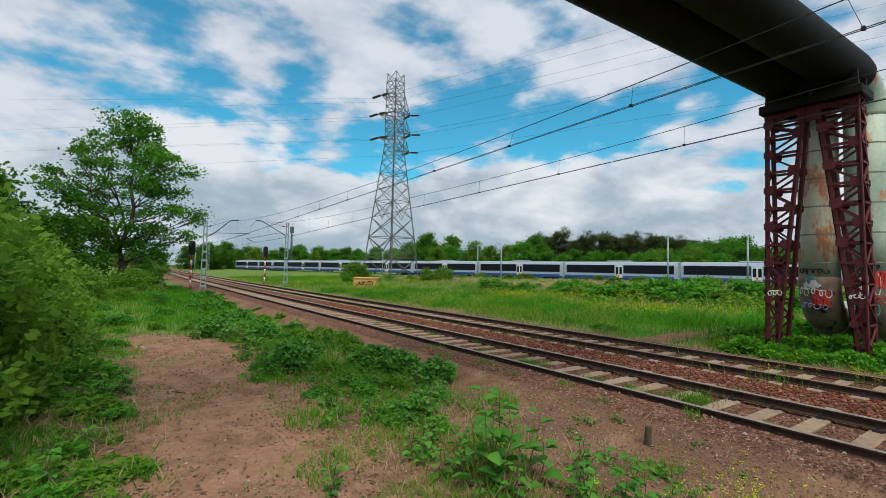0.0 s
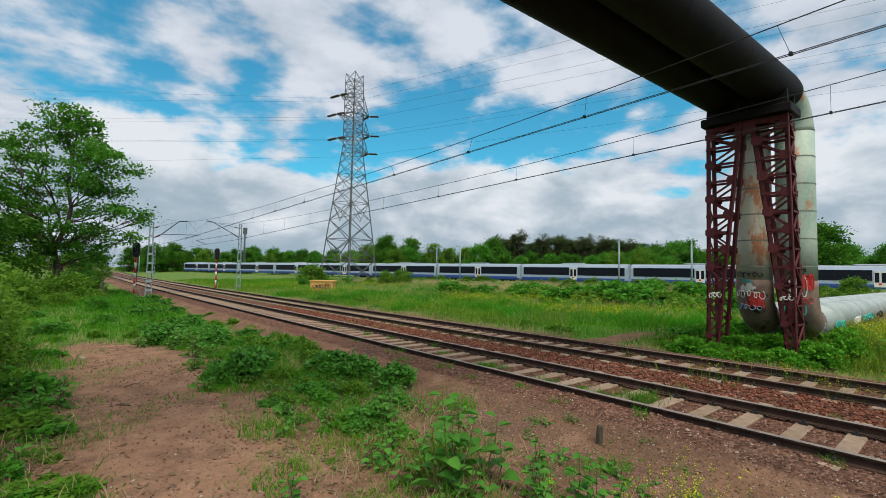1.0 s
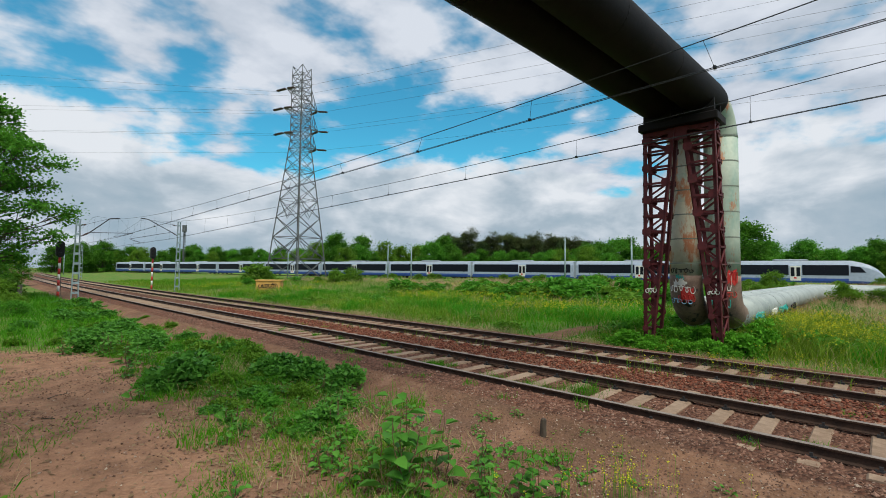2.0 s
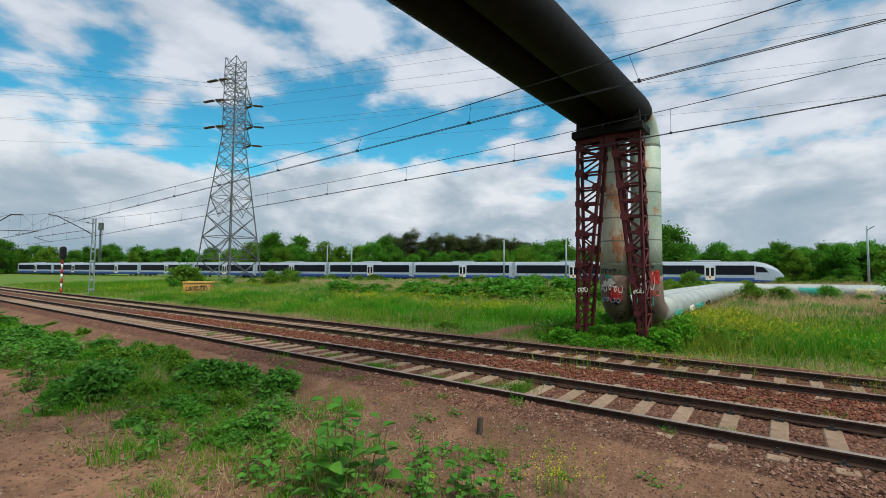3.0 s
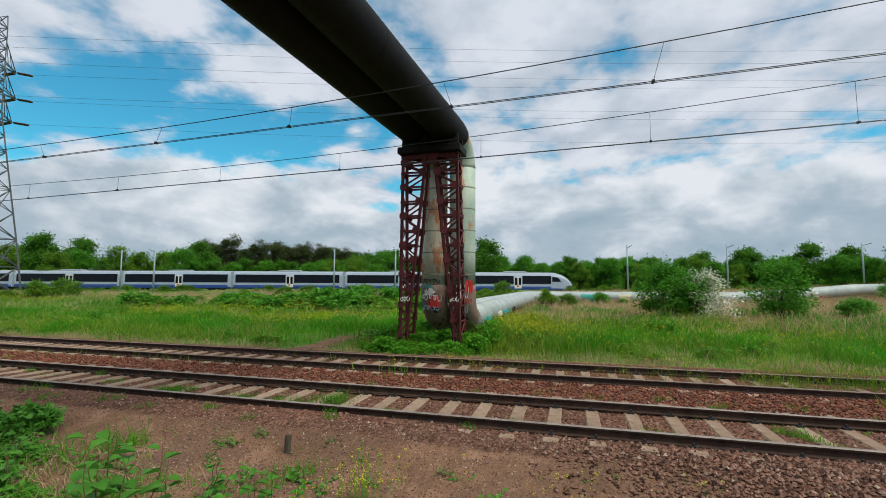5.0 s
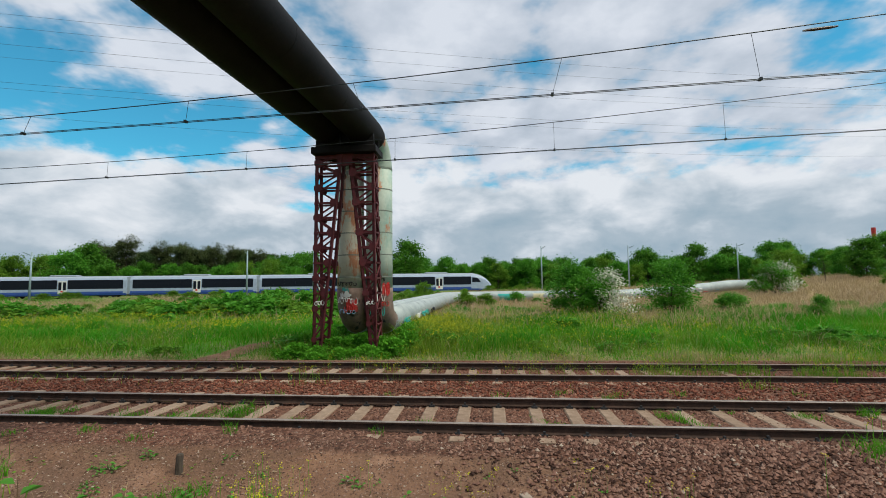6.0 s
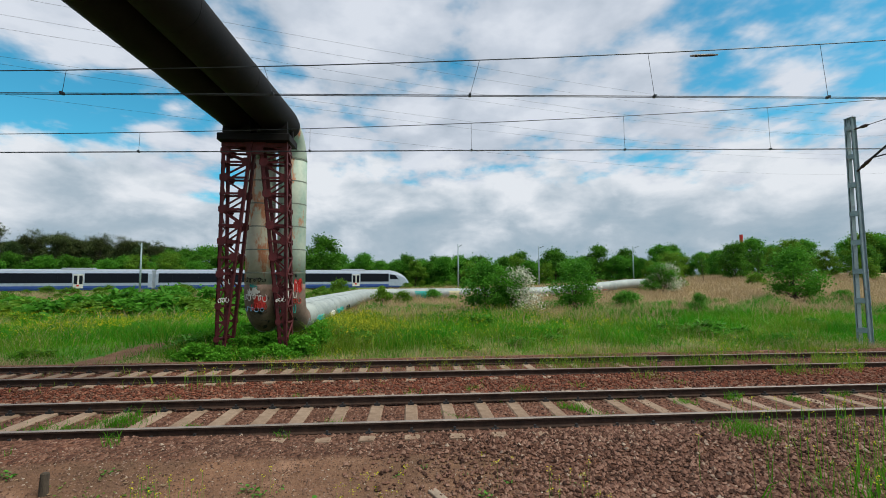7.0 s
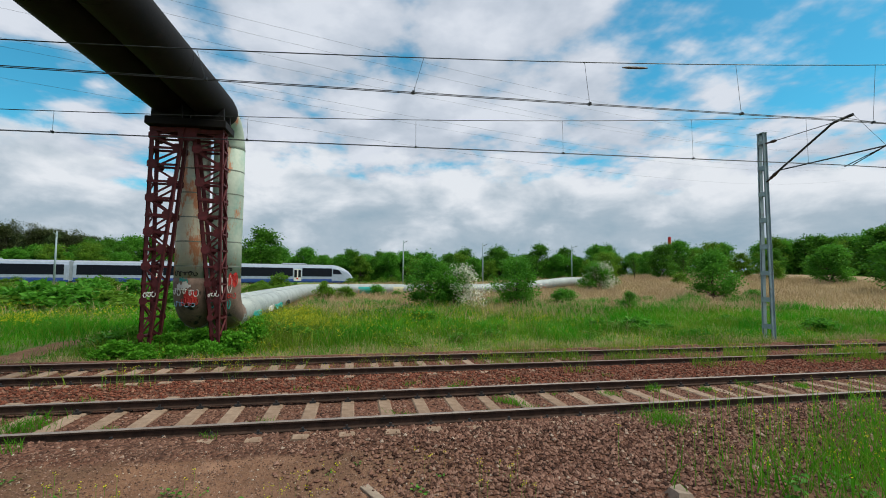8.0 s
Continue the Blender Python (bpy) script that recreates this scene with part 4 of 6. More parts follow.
def make_pylon():
    x0, y0 = PYLON
    z0 = land_at(x0, y0) - 0.3
    t = thing("electricity_pylon", "tall grey steel lattice electricity pylon with short crossarms", "pylon", at=(x0, y0, z0))
    t.rotation_euler = (0, 0, radians(18))
    H = 39.3

    def half(z):
        pts = ((0, 3.7), (8.0, 3.0), (25.5, 1.25), (37.5, 1.2), (H, 1.15))
        for (a, wa), (b, wb) in zip(pts, pts[1:]):
            if z <= b:
                return wa + (wb - wa) * (z - a) / (b - a)
        return pts[-1][1]

    corners = ((-1, -1), (1, -1), (1, 1), (-1, 1))
    zs = [0, 4.2, 8.0, 11.6, 14.8, 17.6, 20.0, 22.2, 24.0, 25.5, 27.0, 28.5, 30.0, 31.5, 33.0, 34.5, 36.0, 37.5, H]
    for cx, cy in corners:
        g = Geo().tube([(cx * half(a), cy * half(a), a) for a in (0, 8.0, 25.5, 37.5, H)], [0.15, 0.14, 0.11, 0.09, 0.08], 4)
        part("corner_leg", g, PYLON_STEEL, t)
        part("footing", Geo().box((cx * 3.7 - 0.5, cy * 3.7 - 0.5, -0.6), (cx * 3.7 + 0.5, cy * 3.7 + 0.5, 0.35), bevel=0.05), CONCRETE, t, "concrete footing")
    for i, (a, b) in enumerate(zip(zs, zs[1:])):
        g = Geo()
        for k in range(4):
            (ax, ay), (bx, by) = corners[k], corners[(k + 1) % 4]
            ha, hb = half(a), half(b)
            w = 0.11 if i < 3 else 0.08
            g.bar((ax * ha, ay * ha, a), (bx * hb, by * hb, b), w)
            g.bar((bx * ha, by * ha, a), (ax * hb, ay * hb, b), w)
            if i in (1, 2, 4, 6, 8) or i > 8:
                g.bar((ax * ha, ay * ha, a), (bx * ha, by * ha, a), w)
            if i in (1, 3):
                m = ((ax + bx) / 2 * ha, (ay + by) / 2 * ha, a)
                g.bar(m, (ax * hb, ay * hb, b), 0.07)
                g.bar(m, (bx * hb, by * hb, b), 0.07)
        part("lattice_panel", g, PYLON_STEEL, t)
    # crossarms: west side three, east side three, each on its own level
    tips = []
    for side, zz, ln in ((-1, 34.1, 3.4), (-1, 30.4, 4.0), (-1, 26.1, 3.7), (1, 32.5, 4.1), (1, 28.7, 4.4), (1, 25.1, 4.0)):
        h = half(zz)
        tip = (side * (h + ln - 1.0), 0, zz)
        arm = part("crossarm", Geo().bar((side * h, 0, zz), tip, 0.10), PYLON_STEEL, t)
        for cy in (-1, 1):
            part("arm_bar", Geo().bar((side * h, cy * h, zz), tip, 0.10), PYLON_STEEL, arm)
            part("arm_bar", Geo().bar((side * h, cy * h, zz + (1.2 if side < 0 else 3.0)), tip, 0.09), PYLON_STEEL, arm)
            for f in (0.3, 0.6):
                part("brace", Geo().bar((side * h + (tip[0] - side * h) * f, cy * h * (1 - f), zz), (side * h + (tip[0] - side * h) * (f - 0.3), cy * h * (1.3 - f), zz + (1.2 if side < 0 else 3.0) * (1.3 - f)), 0.06), PYLON_STEEL, arm)
        for d in (-1, 1):
            p0 = Vector(tip)
            p1 = p0 + Vector((0.3 * side, d * 2.1, -0.25))
            ins = [p0.lerp(p1, f) for f in (0.1, 0.14, 0.94, 1.0)]
            for s in (-0.13, 0.13):
                part("insulator_string", Geo().tube([q + Vector((s, 0, 0)) for q in ins], [0.04, 0.15, 0.15, 0.04], 8), INSULATOR, arm)
        tips.append(tip)
    return t, tips, H


PYLON_OB, TIPS, PYLON_H = make_pylon()


def make_power_lines():
    """Conductors from the pylon's arms, away on both sides; each leaves with its own rise and sag."""
    turn = PYLON_OB.rotation_euler.z
    c, s = math.cos(turn), math.sin(turn)
    ox, oy, oz = PYLON_OB.location
    rises = ((0.0487, 0.15), (0.033, 0.105), (0.0245, 0.085), (0.0368, 0.10), (0.0172, 0.085), (0.0084, 0.06), (0.0423, 0.13))
    for tip, (east, west) in zip(TIPS + [(1.15, 0, 35.0)], rises):
        for heading, rise, curve, end, ly in ((155.0, east, 0.00021, 400, -2.1), (332.0, west, 0.0, 150, 2.1)):
            px, py = tip[0] * c - (tip[1] + ly) * s, tip[0] * s + (tip[1] + ly) * c
            hx, hy = math.sin(radians(heading)), math.cos(radians(heading))
            pts = [(ox + px + hx * u, oy + py + hy * u, oz + tip[2] - 0.25 + rise * u + curve * u * u) for u in np.linspace(0, end, 26)]
            w = thing("power_line", "thin dark overhead conductor strung from the pylon", "power line", "power lines")
            part("conductor", Geo().tube(pts, 0.015, 5), WIRE, w)


make_power_lines()


# ---- ochre cabin ----
def make_cabin():
    t = thing("utility_box", "low ochre rendered utility box with black graffiti and flat lid", "utility box", at=(22.3, 45.8, land_at(22.3, 45.8) - 0.12))
    t.rotation_euler = (0, 0, radians(-38))
    part("body", Geo().box((-1.2, -0.8, 0), (1.2, 0.8, 1.12), bevel=0.02), BOX_WALL, t)
    part("lid", Geo().box((-1.28, -0.88, 1.12), (1.28, 0.88, 1.24), bevel=0.02), BOX_WALL, t, "flat overhanging lid")
    part("graffiti", stroke([(-0.95 + 1.9 * u, -0.815, 0.64 + 0.28 * v) for u, v in loops(6, 8)], 0.075), BLACK_PAINT, t, "black sprayed scrawl")
    part("graffiti", stroke([(-0.9, -0.815, 0.40), (-0.2, -0.815, 0.46), (0.35, -0.815, 0.36), (0.95, -0.815, 0.42)], 0.06), BLACK_PAINT, t, "black sprayed underline")


make_cabin()


# ---- passenger train on the branch line ----
BRANCH = ((10, 420), (26, 300), (42, 215), (56, 150), (70, 92), (80, 52), (91, 8), (103, -30), (120, -68), (150, -112), (200, -170))


def branch_point(s):
    """Place and heading on the branch line, s metres from its northern end."""
    pts = [Vector((*p, 0)) for p in BRANCH]
    dense = []
    for i in range(len(pts) - 1):
        p0, p1, p2, p3 = pts[max(i - 1, 0)], pts[i], pts[i + 1], pts[min(i + 2, len(pts) - 1)]
        for k in range(12):
            u = k / 12
            dense.append(0.5 * ((2 * p1) + (p2 - p0) * u + (2 * p0 - 5 * p1 + 4 * p2 - p3) * u * u + (3 * p1 - p0 - 3 * p2 + p3) * u ** 3))
    dense.append(pts[-1])
    for a, b in zip(dense, dense[1:]):
        ln = (b - a).length
        if s <= ln:
            return a.lerp(b, s / ln), (b - a).normalized()
        s -= ln
    return dense[-1], (dense[-1] - dense[-2]).normalized()


BRANCH_Z = 0.85


def make_branch():
    t = thing("branch_line", "rusty rails on a low grassy embankment", "railway track", kind="structure")
    for off in (-0.7525, 0.7525):
        pts = []
        for s in np.arange(0, 640, 8):
            p, d = branch_point(float(s))
            pts.append((p.x - d.y * off, p.y + d.x * off, BRANCH_Z - 0.06))
        part("rail", Geo().tube(pts, 0.06, 4), RAIL_RUST, t)
    vs, fs = [], []
    ss = np.arange(0, 640, 8)
    for s in ss:
        p, d = branch_point(float(s))
        for off, z in ((-4.5, 0.2), (-1.9, BRANCH_Z - 0.14), (1.9, BRANCH_Z - 0.14), (4.5, 0.2)):
            vs.append((p.x - d.y * off, p.y + d.x * off, z))
    for i in range(len(ss) - 1):
        fs += [(4 * i + k, 4 * i + k + 1, 4 * i + k + 5, 4 * i + k + 4) for k in range(3)]
    part("embankment", Geo().add(vs, fs), GROUND, t, "grassy embankment")


make_branch()

BODY = ((1.38, 0.42), (1.44, 0.75), (1.44, 2.05), (1.42, 3.0), (1.22, 3.50), (0.85, 3.72), (0.0, 3.80))


def car_shell(length, nose):
    """Body shell as rings along +x; nose: rounds the front end down."""
    g = Geo()
    ring0 = list(BODY) + [(-a, b) for a, b in reversed(BODY[:-1])]
    xs = [0.0, 0.12] + [length * k / 8 for k in range(1, 8)] + [length - 0.12, length]
    shape = [(x, 1.0, 1.0) for x in xs]
    if nose:
        shape = [(x, 1, 1) for x in xs[:-3]] + [(length - 3.6, 1.0, 1.0), (length - 2.6, 0.99, 0.93), (length - 1.7, 0.96, 0.82), (length - 0.9, 0.9, 0.66), (length - 0.35, 0.82, 0.48), (length, 0.66, 0.34)]
    n = len(ring0)
    vs = [(x, a * w, 0.42 + (b - 0.42) * h) for x, w, h in shape for a, b in ring0]
    fs, ms = [], []
    for i in range(len(shape) - 1):
        for k in range(n):
            j = (k + 1) % n
            fs.append((i * n + k, (i + 1) * n + k, (i + 1) * n + j, i * n + j))
            zlo = min(ring0[k][1], ring0[j][1])
            zhi = max(ring0[k][1], ring0[j][1])
            ms.append(1 if zhi <= 0.8 else (2 if zlo >= 3.45 else 0))
    g.add(vs, fs + [tuple(range(n - 1, -1, -1)), tuple((len(shape) - 1) * n + k for k in range(n))])
    g.m = ms + [0, 0]
    return g


def make_car(length, nose):
    t = thing("train_car", "silver-white passenger train car with dark window band and blue skirt", "train car", "cars of the passenger train")
    part("body", car_shell(length, nose), [TRAIN_WHITE, TRAIN_BLUE, TRAIN_GREY], t, smooth=False)
    doors = (length * 0.52,)
    end = length - (4.2 if nose else 0.6)
    cuts = [0.45, doors[0] - 0.85, doors[0] + 0.85, end]
    for side in (-1, 1):
        for a, b in zip(cuts[::2], cuts[1::2]):
            if b - a > 1:
                part("window_band", Geo().box((a, side * 1.435 - 0.02, 1.55), (b, side * 1.435 + 0.02, 3.12)), TRAIN_DARK, t, "dark tinted glass band")
                k = int((b - a) / 1.9)
                for i in range(1, k):
                    xx = a + (b - a) * i / k
                    part("window_post", Geo().box((xx - 0.05, side * 1.45 - 0.02, 1.66), (xx + 0.05, side * 1.45 + 0.02, 2.96)), TRAIN_DARK, t)
        part("stripe", Geo().box((0.1, side * 1.45 - 0.015, 0.72), (end, side * 1.45 + 0.015, 1.08)), TRAIN_BLUE, t, "blue stripe")
        for dx in doors:
            d = part("door", Geo().box((dx - 0.68, side * 1.45 - 0.02, 0.70), (dx + 0.68, side * 1.45 + 0.02, 2.95)), WHITE_PAINT, t, "white double door")
            for s in (-0.36, 0.36):
                part("door_window", Geo().box((dx + s - 0.24, side * 1.47 - 0.015, 1.35), (dx + s + 0.24, side * 1.47 + 0.015, 2.75)), TRAIN_DARK, d)
            part("door_panel", Geo().box((dx - 0.22, side * 1.475 - 0.01, 1.0), (dx + 0.12, side * 1.475 + 0.01, 1.28)), RED_LAMP, d, "red lower panel")
    for k in (0.5,):
        part("roof_unit", Geo().box((length * k - 2.2, -0.75, 3.76), (length * k + 2.2, 0.75, 4.0), bevel=0.1), TRAIN_GREY, t, "grey roof equipment")
    part("gangway", Geo().box((-0.55, -1.3, 0.6), (0.05, 1.3, 3.6)), TRAIN_GREY, t, "grey gangway bellows")
    for bx in (2.6, length - 3.4):
        bg = part("bogie", Geo().box((bx - 1.5, -1.15, 0.30), (bx + 1.5, 1.15, 0.62), bevel=0.08), STEEL_DARK, t)
        for wx in (-1.0, 1.0):
            for s in (-0.75, 0.75):
                part("wheel", Geo().tube([(bx + wx, s - 0.06, 0.42), (bx + wx, s + 0.06, 0.42)], 0.42, 18), STEEL_DARK, bg)
    if nose:
        part("windscreen", Geo().add([(length - 2.75, s * 1.02, 3.62 - 0.2) for s in (-1, 1)] + [(length - 0.72, s * 1.0, 2.33) for s in (1, -1)], [(0, 1, 2, 3)]), TRAIN_DARK, t, "dark raked windscreen")
        for s in (-1, 1):
            part("side_window", Geo().add([(length - 4.0, s * 1.455, 2.0), (length - 2.2, s * 1.43, 2.0), (length - 2.9, s * 1.43, 2.85), (length - 4.0, s * 1.45, 2.95)], [(0, 1, 2, 3) if s < 0 else (3, 2, 1, 0)]), TRAIN_DARK, t)
            part("headlight", Geo().box((length - 0.42, s * 0.85 - 0.2, 1.32), (length - 0.28, s * 0.85 + 0.12, 1.5)), WHITE_PAINT, t)
    return t


TRAIN_FRONT, CAR, CARS = 429.0, 22.0, 10


def place_car(t, s_rear):
    a, _ = branch_point(s_rear)
    b, _ = branch_point(s_rear + CAR)
    d = (b - a).normalized()
    t.matrix_basis = Matrix.Translation((a.x, a.y, BRANCH_Z)) @ Matrix.Rotation(math.atan2(d.y, d.x), 4, "Z")


lead = make_car(CAR, True)
place_car(lead, TRAIN_FRONT - CAR)
coach = make_car(CAR - 0.5, False)
place_car(coach, TRAIN_FRONT - 2 * CAR)
for i in range(3, CARS + 1):
    place_car(copy_thing(coach, Matrix.Identity(4)), TRAIN_FRONT - i * CAR)


# ---- plants ----
def unit(v):
    return v / np.maximum(np.linalg.norm(v, axis=1, keepdims=True), 1e-6)


def leaf_arrays(P, D, U, L, W, droop=0.25):
    """Folded six-point leaves: two quads on a midrib. P base, D way, U up side, L length, W width."""
    S = unit(np.cross(D, U))
    U = unit(np.cross(S, D))
    L, W = L[:, None], W[:, None]
    tip = P + D * L - U * L * droop
    m1 = P + D * L * 0.33
    m2 = P + D * L * 0.7 - U * L * droop * 0.4
    lift = U * W * 0.18
    V = np.stack([P, m1 + S * W * 0.5 + lift, m2 + S * W * 0.40 + lift, tip, m2 - S * W * 0.40 + lift, m1 - S * W * 0.5 + lift], 1).reshape(-1, 3)
    k = np.arange(len(P))[:, None] * 6
    F = np.concatenate([k + np.array([[0, 1, 2, 3]]), k + np.array([[0, 3, 4, 5]])], 1).reshape(-1, 4)
    return V, F


def small_leaf_arrays(P, D, U, L, W):
    """Rhombic leaves, one folded quad each."""
    S = unit(np.cross(D, U))
    L, W = L[:, None], W[:, None]
    V = np.stack([P, P + D * L * 0.5 + S * W * 0.5, P + D * L, P + D * L * 0.5 - S * W * 0.5], 1).reshape(-1, 3)
    F = np.arange(len(P) * 4).reshape(-1, 4)
    return V, F


def crown_mesh(name, clumps, per, spread, size, mat, rng, second=None, share=0.0, flat=0.65):
    """Many small leaves gathered round the clump centres."""
    C = np.asarray(clumps)
    n = len(C) * per
    idx = np.repeat(np.arange(len(C)), per)
    sp = (rng.uniform(0.6, 1.35, len(C)) * spread)[idx][:, None]
    off = rng.normal(0, 1, (n, 3)) * np.array([1, 1, flat]) * sp * 0.62
    P = C[idx] + off
    D = unit(rng.normal(0, 1, (n, 3)) * np.array([1, 1, 0.6]) + unit(off) * 0.5)
    U = unit(rng.normal(0, 0.8, (n, 3)) + np.array([0, 0, 1.0]))
    L = size * rng.uniform(0.6, 1.35, n)
    V, F = small_leaf_arrays(P, D, U, L, L * rng.uniform(0.5, 0.8, n))
    slots = None
    mats = [mat]
    if second is not None:
        mats = [mat, second]
        lean = 0.5 + 0.5 * np.tanh((P[:, 0] - C[:, 0].mean()) * 1.6 + 1.2 * np.sin(3.1 * C[idx][:, 2] + 2.0 * C[idx][:, 1]))
        slots = (rng.uniform(0, 1, n) < share * 2 * lean).astype(np.int32)
    return raw_mesh(name, V, F, mats, slots)


def branch_pts(a, b, rng, sag=0.12, n=5):
    a, b = np.asarray(a, float), np.asarray(b, float)
    ln = np.linalg.norm(b - a)
    out = []
    for f in np.linspace(0, 1, n):
        p = a + (b - a) * f
        p = p + rng.normal(0, 0.03 * ln, 3) * (f * (1 - f) * 4)
        p[2] -= sag * ln * f * (1 - f)
        out.append(tuple(p))
    return out


def make_tree(label, height, width, clear, clumps, per, size, mat, seed, spread=None, name="tree", category="tree", group="", trunk_r=None, lean=(0, 0), shape="round", second=None, share=0.0):
    """A tapered trunk with limbs out to leaf clumps. clear: share of the height without leaves."""
    rng = np.random.default_rng(seed)
    t = thing(name, label, category, group)
    r0 = trunk_r or height * 0.017
    top = np.array([lean[0], lean[1], height * 0.93])
    g = Geo()
    spine = [np.array([lean[0] * f ** 1.5 + rng.normal(0, 0.012 * height) * (0 < f < 1), lean[1] * f ** 1.5 + rng.normal(0, 0.012 * height) * (0 < f < 1), height * 0.93 * f]) for f in np.linspace(0, 1, 9)]
    spine[0][2] = -0.15
    g.tube([tuple(p) for p in spine], [r0 * (1.25 if i == 0 else 1) * (1 - 0.9 * i / 8) + 0.008 for i in range(9)], 10)
    centres = []
    for i in range(clumps):
        f = clear + (1 - clear) * rng.uniform(0.02, 1.0)
        u = (f - clear) / (1 - clear)
        if shape == "round":
            prof = math.sin(math.pi * min(1, 0.18 + 0.80 * u)) ** 0.6
        elif shape == "cone":
            prof = 1.05 - 0.9 * u
        else:
            prof = 0.55 + 0.45 * math.sin(math.pi * u)
        a = rng.uniform(0, 2 * math.pi)
        rad = width / 2 * prof * math.sqrt(rng.uniform(0.12, 1.0)) * rng.uniform(0.8, 1.15)
        c = np.array([lean[0] * f + rad * math.cos(a), lean[1] * f + rad * math.sin(a), height * f * 0.97])
        centres.append(c)
        root_f = max(clear * 0.75, f - rng.uniform(0.12, 0.3) - 0.25 * rad / height)
        k = root_f * 8
        j = min(7, int(k))
        root = spine[j] + (spine[j + 1] - spine[j]) * (k - j)
        if i % 2 == 0 or clumps < 60:
            rb = max(0.012, r0 * 0.38 * (1 - root_f) + 0.006)
            g.tube(branch_pts(root, c, rng, 0.10), [rb, rb * 0.8, rb * 0.6, rb * 0.4, rb * 0.2], 5, cap=False)
    part("trunk", g, BARK, t, smooth=True)
    part("crown", crown_mesh("crown", centres, per, spread or width * 0.13, size, mat, rng, second, share), None, t)
    return t


def make_bush(label, height, width, clumps, per, size, mat, seed, name="bush", group="", second=None, share=0.0, category="bush", stems=7):
    """Several stems from one foot under a low, lumpy crown."""
    rng = np.random.default_rng(seed)
    t = thing(name, label, category, group)
    centres = []
    g = Geo()
    for i in range(clumps):
        a = rng.uniform(0, 2 * math.pi)
        f = rng.uniform(0.12, 1.0)
        rad = width / 2 * math.sqrt(rng.uniform(0.05, 1)) * math.sqrt(max(0.05, 1.05 - f ** 2.2))
        c = np.array([rad * math.cos(a), rad * math.sin(a), height * 0.92 * f])
        centres.append(c)
        if i < stems * 3:
            b = np.array([rng.normal(0, width * 0.05), rng.normal(0, width * 0.05), -0.08])
            r = 0.006 + 0.008 * height
            g.tube(branch_pts(b, c, rng, -0.1), [r, r * 0.85, r * 0.65, r * 0.45, r * 0.25], 5, cap=False)
    tagged(part("branchwork", g, BARK, t, smooth=True), kind="stuff")
    part("crown", crown_mesh("crown", centres, per, min(width, height * 1.4) * 0.14, size, mat, rng, second, share, 0.7), None, t)
    return t


def put(t, x, y, turn=0.0, scale=1.0, sink=0.05, tall=1.0):
    z = land_at(x, y) - sink
    return Matrix.Translation((x, y, z)) @ Matrix.Rotation(radians(turn), 4, "Z") @ Matrix.Diagonal((scale, scale, scale * tall, 1))


def plant(proto, x, y, turn=0.0, scale=1.0, tall=1.0, first=[]):
    """Sets the first one itself, copies for the rest."""
    m = put(proto, x, y, turn, scale, tall=tall)
    if proto.name in first:
        return copy_thing(proto, m)
    first.append(proto.name)
    proto.matrix_basis = m
    return proto


def polar(deg, dist):
    return dist * math.sin(radians(deg)), dist * math.cos(radians(deg))


# the big tree beside the line
def make_big_tree():
    """A forked trunk with long limbs that carry flat, separate sprays of leaves, tier over tier."""
    rng = np.random.default_rng(23)
    t = thing("tree", "broad green deciduous tree with a forked trunk and open tiered crown", "tree")
    g = Geo()
    fork = np.array([-0.35, 0.1, 2.4])
    g.tube([(0.0, 0, -0.2), (-0.03, 0, 0.3), (-0.2, 0.05, 1.4), tuple(fork)], [0.42, 0.32, 0.28, 0.27], 12)
    lead = []
    for top, r in (((0.35, 0.3, 13.0), 0.19), ((-1.5, -0.4, 11.2), 0.13), ((-3.2, 0.8, 9.6), 0.10)):
        pts = branch_pts(fork - np.array([0, 0, 0.15]), top, rng, 0.04, 8)
        g.tube(pts, [r * (1 - 0.9 * k / 7) + 0.008 for k in range(8)], 9)
        lead.append(np.array(pts))
    tiers = ((3.6, 0.9, 2.4), (4.9, 3.0, 4.2), (6.6, 4.2, 4.7), (8.1, 5.5, 2.9), (9.4, 5.2, 3.0), (10.8, 4.3, 2.1), (12.0, 1.9, 1.5), (13.0, 0.7, 0.9))
    sprays = []
    for z, west, east in tiers:
        count = 4 + int(1.15 * (west + east))
        for k in range(count):
            a = 2 * math.pi * (k + rng.uniform(-0.3, 0.3)) / count
            reach = (east if math.cos(a) > 0 else west) * abs(math.cos(a)) + 0.42 * (east + west) * abs(math.sin(a))
            reach *= 0.88 * math.sqrt(rng.uniform(0.2, 1.0))
            p = np.array([reach * math.cos(a), reach * math.sin(a), z + rng.normal(0, 0.28) - 0.04 * reach])
            stem = lead[int(np.argmin([np.abs(l[:, :2] - p[:2]).sum(1).min() for l in lead]))]
            low = stem[np.argmin(np.abs(stem[:, 2] - (p[2] - 0.9 - 0.22 * reach)))]
            pts = branch_pts(low, p, rng, 0.06, 5)
            r = 0.022 + 0.011 * reach
            g.tube(pts, [r, r * 0.8, r * 0.6, r * 0.4, r * 0.2], 5, cap=False)
            for q in range(4):
                tw = p + np.array([rng.normal(0, 0.62), rng.normal(0, 0.62), rng.normal(0.08, 0.24)])
                g.tube(branch_pts(pts[3], tw, rng, 0.0, 3), [r * 0.35, r * 0.25, r * 0.12], 4, cap=False)
                sprays.append(tw)
    part("trunk", g, BARK, t, smooth=True)
    part("crown", crown_mesh("crown", sprays, 74, 0.54, 0.22, LEAF_MID, rng, LEAF_NETTLE, 0.25, 0.5), None, t)
    return t


plant(make_big_tree(), 0.75, 43.0, 0)

